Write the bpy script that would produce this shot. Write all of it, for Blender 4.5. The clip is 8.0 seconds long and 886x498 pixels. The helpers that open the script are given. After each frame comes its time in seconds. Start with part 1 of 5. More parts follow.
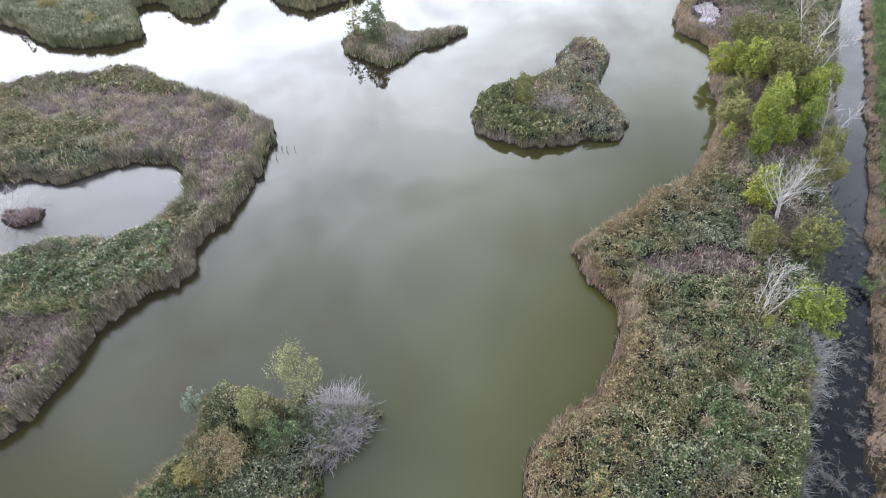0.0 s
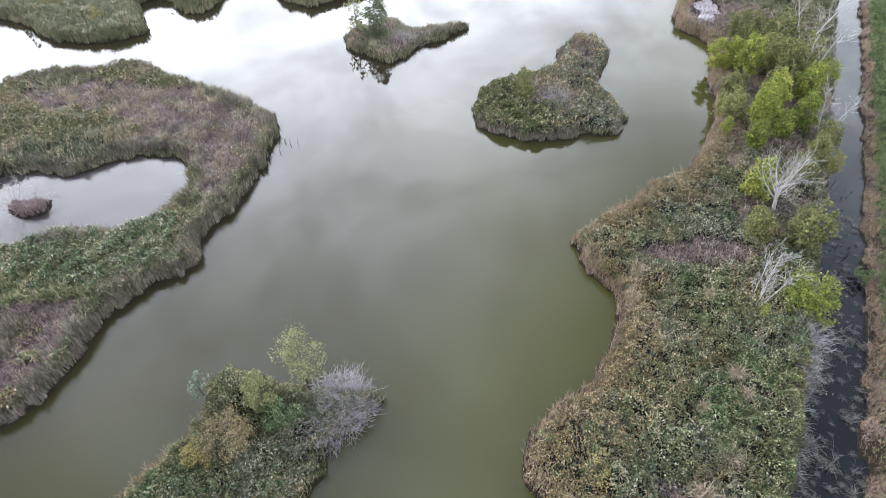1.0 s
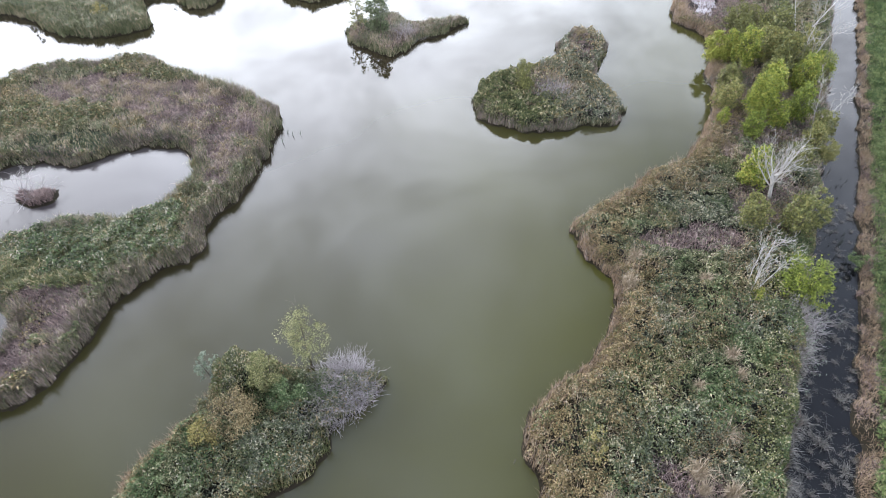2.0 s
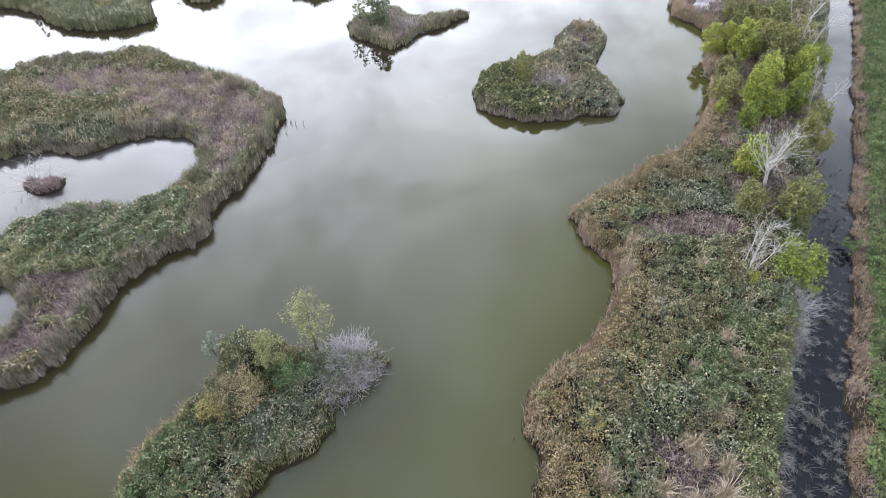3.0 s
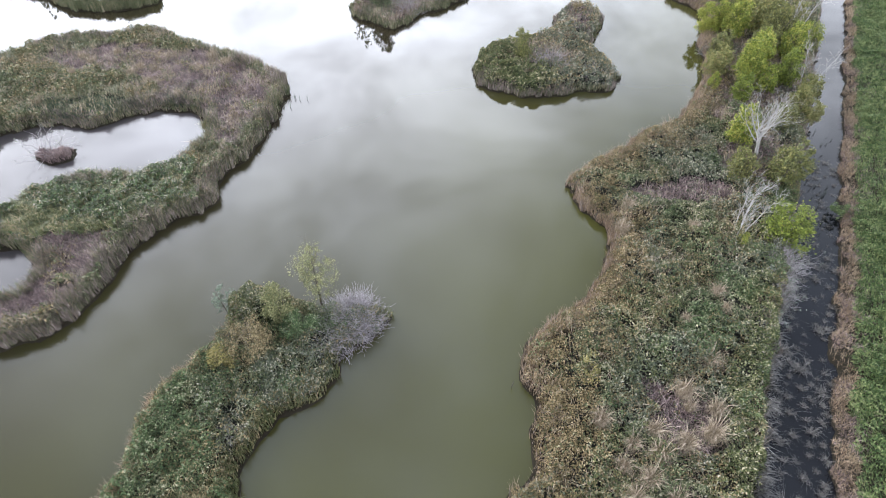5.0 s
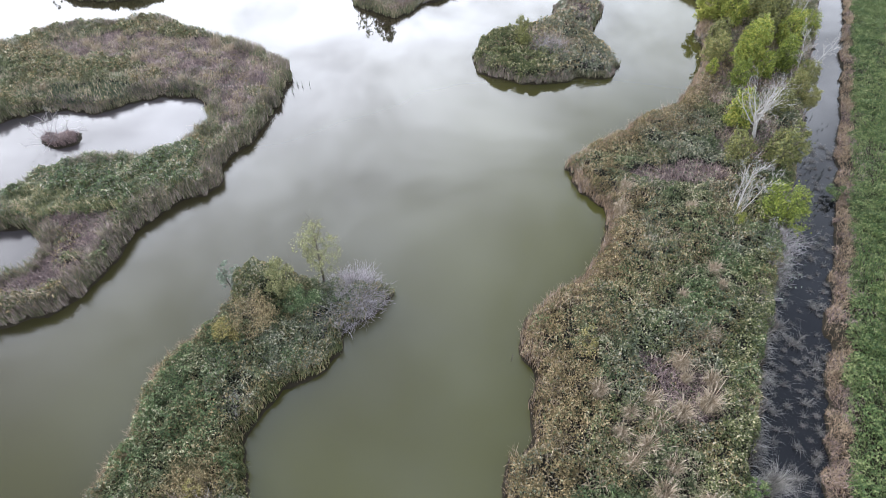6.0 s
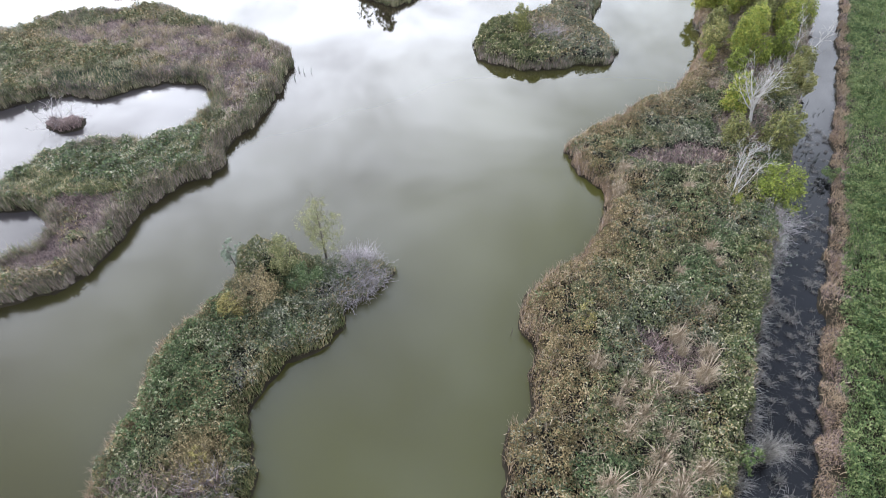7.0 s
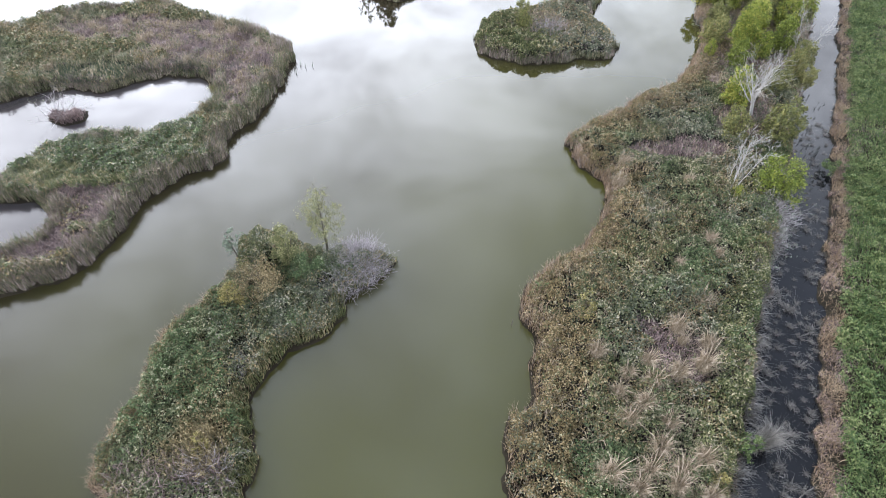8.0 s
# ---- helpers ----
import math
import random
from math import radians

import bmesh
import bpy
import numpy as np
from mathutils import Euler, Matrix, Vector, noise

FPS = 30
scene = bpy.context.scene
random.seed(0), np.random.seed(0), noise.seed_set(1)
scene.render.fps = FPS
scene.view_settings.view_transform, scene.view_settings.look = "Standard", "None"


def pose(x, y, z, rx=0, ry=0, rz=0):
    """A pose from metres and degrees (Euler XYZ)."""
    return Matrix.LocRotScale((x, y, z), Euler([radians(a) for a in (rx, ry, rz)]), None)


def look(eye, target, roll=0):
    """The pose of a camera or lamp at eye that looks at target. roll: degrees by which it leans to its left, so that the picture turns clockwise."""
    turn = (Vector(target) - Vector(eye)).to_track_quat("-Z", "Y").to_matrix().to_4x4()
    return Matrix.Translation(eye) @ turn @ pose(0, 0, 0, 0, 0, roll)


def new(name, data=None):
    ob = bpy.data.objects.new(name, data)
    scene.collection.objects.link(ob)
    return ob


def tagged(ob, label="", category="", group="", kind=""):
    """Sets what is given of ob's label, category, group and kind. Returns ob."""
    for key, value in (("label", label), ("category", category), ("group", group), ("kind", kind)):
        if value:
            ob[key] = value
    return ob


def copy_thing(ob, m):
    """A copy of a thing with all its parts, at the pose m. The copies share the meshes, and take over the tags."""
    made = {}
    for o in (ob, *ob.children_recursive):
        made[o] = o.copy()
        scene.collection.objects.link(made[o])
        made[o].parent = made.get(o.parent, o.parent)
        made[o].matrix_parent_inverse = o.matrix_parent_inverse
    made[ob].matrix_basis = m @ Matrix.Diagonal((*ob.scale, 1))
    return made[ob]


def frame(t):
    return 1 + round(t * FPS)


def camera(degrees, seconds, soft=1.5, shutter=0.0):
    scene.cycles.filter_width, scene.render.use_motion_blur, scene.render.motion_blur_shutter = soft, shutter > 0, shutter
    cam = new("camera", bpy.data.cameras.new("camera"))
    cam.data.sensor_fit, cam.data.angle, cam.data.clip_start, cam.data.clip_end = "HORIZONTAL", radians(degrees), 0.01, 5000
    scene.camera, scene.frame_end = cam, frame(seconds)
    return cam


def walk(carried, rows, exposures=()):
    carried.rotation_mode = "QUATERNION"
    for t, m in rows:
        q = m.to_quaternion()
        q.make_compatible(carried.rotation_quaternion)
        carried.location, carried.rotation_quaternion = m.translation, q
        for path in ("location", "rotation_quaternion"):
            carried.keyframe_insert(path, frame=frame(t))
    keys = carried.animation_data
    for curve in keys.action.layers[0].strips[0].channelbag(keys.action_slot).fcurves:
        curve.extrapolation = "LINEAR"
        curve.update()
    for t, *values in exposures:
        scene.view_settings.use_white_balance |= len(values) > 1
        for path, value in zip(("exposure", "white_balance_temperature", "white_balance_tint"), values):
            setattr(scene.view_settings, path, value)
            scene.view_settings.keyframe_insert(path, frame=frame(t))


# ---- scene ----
cam = camera(75.9, 8.0, soft=0.6)
PATH = [
    (0, (-0.116, 0.83, 42.269), (-0.097, 2.192, 40.804), -0.3),
    (0.5, (-0.198, 0.219, 42.225), (-0.179, 1.582, 40.762), -0.3),
    (1, (-0.285, -0.484, 42.151), (-0.266, 0.879, 40.688), -0.2),
    (1.5, (-0.32, -1.261, 42.04), (-0.302, 0.103, 40.578), -0.3),
    (3, (-0.551, -3.842, 41.711), (-0.532, -2.478, 40.248), -0.3),
    (3.5, (-0.599, -4.69, 41.631), (-0.581, -3.328, 40.167), -0.3),
    (4, (-0.641, -5.64, 41.406), (-0.622, -4.279, 39.94), -0.3),
    (4.5, (-0.688, -6.636, 41.053), (-0.668, -5.276, 39.587), -0.3),
    (6, (-0.788, -9.56, 39.968), (-0.77, -8.202, 38.5), -0.3),
    (6.5, (-0.887, -10.565, 39.601), (-0.868, -9.208, 38.132), -0.3),
    (7, (-0.919, -11.439, 39.277), (-0.9, -10.083, 37.807), -0.3),
    (7.5, (-0.879, -12.043, 39.139), (-0.863, -10.686, 37.671), -0.3),
    (8, (-0.924, -12.154, 38.823), (-0.908, -10.798, 37.353), -0.3),
]
walk(cam, [(t, look(eye, target, roll)) for t, eye, target, roll in PATH])

# ---- sky, sun ----
THIN_AZ = radians(-18)                           # where the cloud is thinnest
SUN_AZ, SUN_EL = radians(-60), radians(27)      # azimuth from north, towards the east positive
SUN_DIR = Vector((math.sin(SUN_AZ) * math.cos(SUN_EL), math.cos(SUN_AZ) * math.cos(SUN_EL), math.sin(SUN_EL)))


def build_world():
    world = bpy.data.worlds.new("overcast_sky")
    scene.world = world
    world.use_nodes = True
    nt = world.node_tree
    N, L = nt.nodes, nt.links
    N.clear()

    def node(kind, **kw):
        n = N.new(kind)
        for k, v in kw.items():
            n.inputs[k].default_value = v
        return n

    def math_node(op, a, b=None, clamp=False):
        n = N.new("ShaderNodeMath")
        n.operation, n.use_clamp = op, clamp
        for i, v in enumerate((a, b)):
            if v is None:
                continue
            if isinstance(v, (int, float)):
                n.inputs[i].default_value = v
            else:
                L.new(v, n.inputs[i])
        return n.outputs[0]

    sky = N.new("ShaderNodeTexSky")
    sky.sky_type, sky.sun_disc = "NISHITA", False
    sky.sun_elevation, sky.sun_rotation = SUN_EL, SUN_AZ
    sky.dust_density = 2.5
    co = N.new("ShaderNodeTexCoord")
    sep = N.new("ShaderNodeSeparateXYZ")
    L.new(co.outputs["Generated"], sep.inputs[0])
    x, y, z = sep.outputs
    # the cloud deck, seen as a plane overhead
    zz = math_node("ADD", math_node("MAXIMUM", z, 0.0), 0.12)
    comb = N.new("ShaderNodeCombineXYZ")
    L.new(math_node("DIVIDE", x, zz), comb.inputs[0])
    L.new(math_node("DIVIDE", y, zz), comb.inputs[1])
    clouds = node("ShaderNodeTexNoise", Scale=2.4, Detail=8.0, Roughness=0.6, Distortion=0.35)
    L.new(comb.outputs[0], clouds.inputs["Vector"])
    # thinner cloud towards the north, right of the low veiled sun: brighter there and low down
    low = N.new("ShaderNodeMapRange")
    low.interpolation_type = "SMOOTHSTEP"
    for k, v in (("From Min", 0.93), ("From Max", 0.5), ("To Min", 0.0), ("To Max", 1.0)):
        low.inputs[k].default_value = v
    L.new(z, low.inputs["Value"])
    side = N.new("ShaderNodeMapRange")
    side.interpolation_type = "SMOOTHSTEP"
    for k, v in (("From Min", 0.66), ("From Max", 0.985), ("To Min", 0.0), ("To Max", 1.0)):
        side.inputs[k].default_value = v
    dot = N.new("ShaderNodeVectorMath")
    dot.operation = "DOT_PRODUCT"
    flat = N.new("ShaderNodeCombineXYZ")
    L.new(x, flat.inputs[0]), L.new(y, flat.inputs[1])
    norm = N.new("ShaderNodeVectorMath")
    norm.operation = "NORMALIZE"
    L.new(flat.outputs[0], norm.inputs[0])
    L.new(norm.outputs[0], dot.inputs[0])
    dot.inputs[1].default_value = (math.sin(THIN_AZ), math.cos(THIN_AZ), 0)
    L.new(dot.outputs["Value"], side.inputs["Value"])
    rim = N.new("ShaderNodeMapRange")          # a paler band lower down all round
    rim.interpolation_type = "SMOOTHSTEP"
    for k, v in (("From Min", 0.66), ("From Max", 0.36), ("To Min", 0.0), ("To Max", 0.42)):
        rim.inputs[k].default_value = v
    L.new(z, rim.inputs["Value"])
    glow = math_node("MAXIMUM", math_node("MULTIPLY", low.outputs[0], side.outputs[0]), rim.outputs[0])
    puff = N.new("ShaderNodeMapRange")
    for k, v in (("From Min", 0.3), ("From Max", 0.7), ("To Min", 0.58), ("To Max", 1.42)):
        puff.inputs[k].default_value = v
    L.new(clouds.outputs["Fac"], puff.inputs["Value"])
    parts = []
    for level, tint in ((math_node("MULTIPLY", glow, CLOUD_GLOW), (0.97, 0.985, 1.055)), (math_node("MULTIPLY", math_node("ADD", math_node("MULTIPLY", side.outputs[0], 0.65), 0.52), CLOUD_BASE), (0.83, 0.96, 1.2))):
        n = N.new("ShaderNodeVectorMath")
        n.operation = "SCALE"
        n.inputs[0].default_value = tint
        L.new(math_node("MULTIPLY", puff.outputs[0], level), n.inputs["Scale"])
        parts.append(n.outputs[0])
    deck = N.new("ShaderNodeVectorMath")
    L.new(parts[0], deck.inputs[0]), L.new(parts[1], deck.inputs[1])
    bg_sky, bg_cloud = node("ShaderNodeBackground", Strength=0.05), node("ShaderNodeBackground", Strength=1.0)
    L.new(sky.outputs[0], bg_sky.inputs["Color"])
    L.new(deck.outputs[0], bg_cloud.inputs["Color"])
    add, out = N.new("ShaderNodeAddShader"), N.new("ShaderNodeOutputWorld")
    L.new(bg_sky.outputs[0], add.inputs[0]), L.new(bg_cloud.outputs[0], add.inputs[1])
    L.new(add.outputs[0], out.inputs["Surface"])


CLOUD_GLOW, CLOUD_BASE = 8.3, 2.6
build_world()
sun = new("sun", bpy.data.lights.new("sun", "SUN"))
sun.data.energy, sun.data.angle, sun.data.color = 1.6, radians(20), (1.0, 0.96, 0.9)
sun.matrix_world = look(SUN_DIR * 200, (0, 0, 0))


# ---- materials ----
DRY = (1.13, 1.12, 1.10)      # late in the season all leaves are a little paler and drier


def foliage(name, colours, rough=0.6, patch=0.35, patch_scale=0.35, thin=0.15, gloss=0.25, vary=0.0, clump=0.3):
    """Leaves or stalks: a colour of its own for each blade out of a ramp, and broad drifts across the stand."""
    m = bpy.data.materials.new(name)
    m.use_nodes = True
    nt = m.node_tree
    N, L = nt.nodes, nt.links
    bsdf = N["Principled BSDF"]
    geo, ramp = N.new("ShaderNodeNewGeometry"), N.new("ShaderNodeValToRGB")
    els = ramp.color_ramp.elements
    for i, (at, c) in enumerate(colours):
        e = els[i] if i < 2 else els.new(at)
        e.position, e.color = at, (c[0] * DRY[0], c[1] * DRY[1], c[2] * DRY[2], 1)
    co, drift = N.new("ShaderNodeTexCoord"), N.new("ShaderNodeTexNoise")
    drift.inputs["Scale"].default_value, drift.inputs["Detail"].default_value = patch_scale, 4
    L.new(co.outputs["Object"], drift.inputs["Vector"])
    mix = N.new("ShaderNodeMath")
    mix.operation = "MULTIPLY_ADD"
    mix.inputs[1].default_value, mix.inputs[2].default_value = patch * 2.4, -patch * 1.2
    L.new(drift.outputs["Fac"], mix.inputs[0])
    if clump:
        tuft, lump = N.new("ShaderNodeTexNoise"), N.new("ShaderNodeMath")
        tuft.inputs["Scale"].default_value, tuft.inputs["Detail"].default_value = 1.7, 2
        L.new(co.outputs["Object"], tuft.inputs["Vector"])
        lump.operation = "MULTIPLY_ADD"
        lump.inputs[1].default_value = clump * 2.6
        L.new(tuft.outputs["Fac"], lump.inputs[0])
        mix.inputs[2].default_value -= clump * 1.3
        L.new(mix.outputs[0], lump.inputs[2])
        mix = lump
    total = N.new("ShaderNodeMath")
    total.operation, total.use_clamp = "ADD", True
    L.new(geo.outputs["Random Per Island"], total.inputs[0]), L.new(mix.outputs[0], total.inputs[1])
    if vary:
        info, own = N.new("ShaderNodeObjectInfo"), N.new("ShaderNodeMath")
        own.operation = "MULTIPLY_ADD"
        own.inputs[1].default_value, own.inputs[2].default_value = vary * 2, -vary
        L.new(info.outputs["Random"], own.inputs[0])
        both = N.new("ShaderNodeMath")
        L.new(own.outputs[0], both.inputs[0]), L.new(mix.outputs[0], both.inputs[1])
        L.new(both.outputs[0], total.inputs[1])
    L.new(total.outputs[0], ramp.inputs["Fac"])
    L.new(ramp.outputs["Color"], bsdf.inputs["Base Color"])
    bsdf.inputs["Roughness"].default_value = rough
    bsdf.inputs["Specular IOR Level"].default_value = gloss
    if thin:
        trans, mixer = N.new("ShaderNodeBsdfTranslucent"), N.new("ShaderNodeMixShader")
        L.new(ramp.outputs["Color"], trans.inputs["Color"])
        mixer.inputs["Fac"].default_value = thin
        L.new(bsdf.outputs[0], mixer.inputs[1]), L.new(trans.outputs[0], mixer.inputs[2])
        L.new(mixer.outputs[0], N["Material Output"].inputs["Surface"])
    return m


def earthy(name, stops, scale, rough=0.9, bump=0.4, fine=9.0, gloss=0.3):
    """Soil, litter, bark: two scales of noise through a ramp, with relief."""
    m = bpy.data.materials.new(name)
    m.use_nodes = True
    nt = m.node_tree
    N, L = nt.nodes, nt.links
    bsdf = N["Principled BSDF"]
    co = N.new("ShaderNodeTexCoord")
    a, b, ramp, mix, bp = (N.new("ShaderNodeTexNoise"), N.new("ShaderNodeTexNoise"), N.new("ShaderNodeValToRGB"),
                           N.new("ShaderNodeMath"), N.new("ShaderNodeBump"))
    for n, s in ((a, scale), (b, scale * fine)):
        n.inputs["Scale"].default_value, n.inputs["Detail"].default_value = s, 6
        L.new(co.outputs["Object"], n.inputs["Vector"])
    mix.operation = "MULTIPLY_ADD"
    mix.inputs[1].default_value = 0.6
    half = N.new("ShaderNodeMath")
    half.operation = "MULTIPLY"
    half.inputs[1].default_value = 0.4
    L.new(b.outputs["Fac"], half.inputs[0])
    L.new(a.outputs["Fac"], mix.inputs[0]), L.new(half.outputs[0], mix.inputs[2])
    els = ramp.color_ramp.elements
    for i, (at, c) in enumerate(stops):
        e = els[i] if i < 2 else els.new(at)
        e.position, e.color = at, (*c, 1)
    L.new(mix.outputs[0], ramp.inputs["Fac"])
    L.new(ramp.outputs["Color"], bsdf.inputs["Base Color"])
    bp.inputs["Strength"].default_value, bp.inputs["Distance"].default_value = bump, 0.1
    L.new(b.outputs["Fac"], bp.inputs["Height"])
    L.new(bp.outputs[0], bsdf.inputs["Normal"])
    bsdf.inputs["Roughness"].default_value = rough
    bsdf.inputs["Specular IOR Level"].default_value = gloss
    return m


def water(name, stops, scale, ripple, silt=0.0):
    """Turbid water: a dull body colour in broad drifts under a smooth surface with faint ripples. silt: how far it thickens eastwards."""
    m = bpy.data.materials.new(name)
    m.use_nodes = True
    nt = m.node_tree
    N, L = nt.nodes, nt.links
    bsdf = N["Principled BSDF"]
    co, a, ramp = N.new("ShaderNodeTexCoord"), N.new("ShaderNodeTexNoise"), N.new("ShaderNodeValToRGB")
    a.inputs["Scale"].default_value, a.inputs["Detail"].default_value = scale, 3
    L.new(co.outputs["Object"], a.inputs["Vector"])
    for i, (at, c) in enumerate(stops):
        e = ramp.color_ramp.elements[i]
        e.position, e.color = at, (*c, 1)
    if silt:
        sep, grow, both = N.new("ShaderNodeSeparateXYZ"), N.new("ShaderNodeMapRange"), N.new("ShaderNodeMath")
        slant = N.new("ShaderNodeMath")
        slant.operation = "MULTIPLY_ADD"
        slant.inputs[1].default_value = -0.7
        L.new(co.outputs["Object"], sep.inputs[0])
        L.new(sep.outputs[1], slant.inputs[0]), L.new(sep.outputs[0], slant.inputs[2]), L.new(slant.outputs[0], grow.inputs["Value"])
        for k, v in (("From Min", -58.0), ("From Max", 2.0), ("To Min", -silt), ("To Max", silt)):
            grow.inputs[k].default_value = v
        L.new(grow.outputs[0], both.inputs[0]), L.new(a.outputs["Fac"], both.inputs[1])
        L.new(both.outputs[0], ramp.inputs["Fac"])
    else:
        L.new(a.outputs["Fac"], ramp.inputs["Fac"])
    L.new(ramp.outputs["Color"], bsdf.inputs["Base Color"])
    b, calm, mul, bp = N.new("ShaderNodeTexNoise"), N.new("ShaderNodeTexNoise"), N.new("ShaderNodeMath"), N.new("ShaderNodeBump")
    b.inputs["Scale"].default_value, b.inputs["Detail"].default_value = 2.2, 3
    calm.inputs["Scale"].default_value = 0.07
    for n in (b, calm):
        L.new(co.outputs["Object"], n.inputs["Vector"])
    mul.operation = "MULTIPLY"
    L.new(b.outputs["Fac"], mul.inputs[0]), L.new(calm.outputs["Fac"], mul.inputs[1])
    bp.inputs["Strength"].default_value, bp.inputs["Distance"].default_value = ripple, 0.05
    L.new(mul.outputs[0], bp.inputs["Height"])
    L.new(bp.outputs[0], bsdf.inputs["Normal"])
    bsdf.inputs["Roughness"].default_value = 0.012
    bsdf.inputs["IOR"].default_value = 1.333
    return m


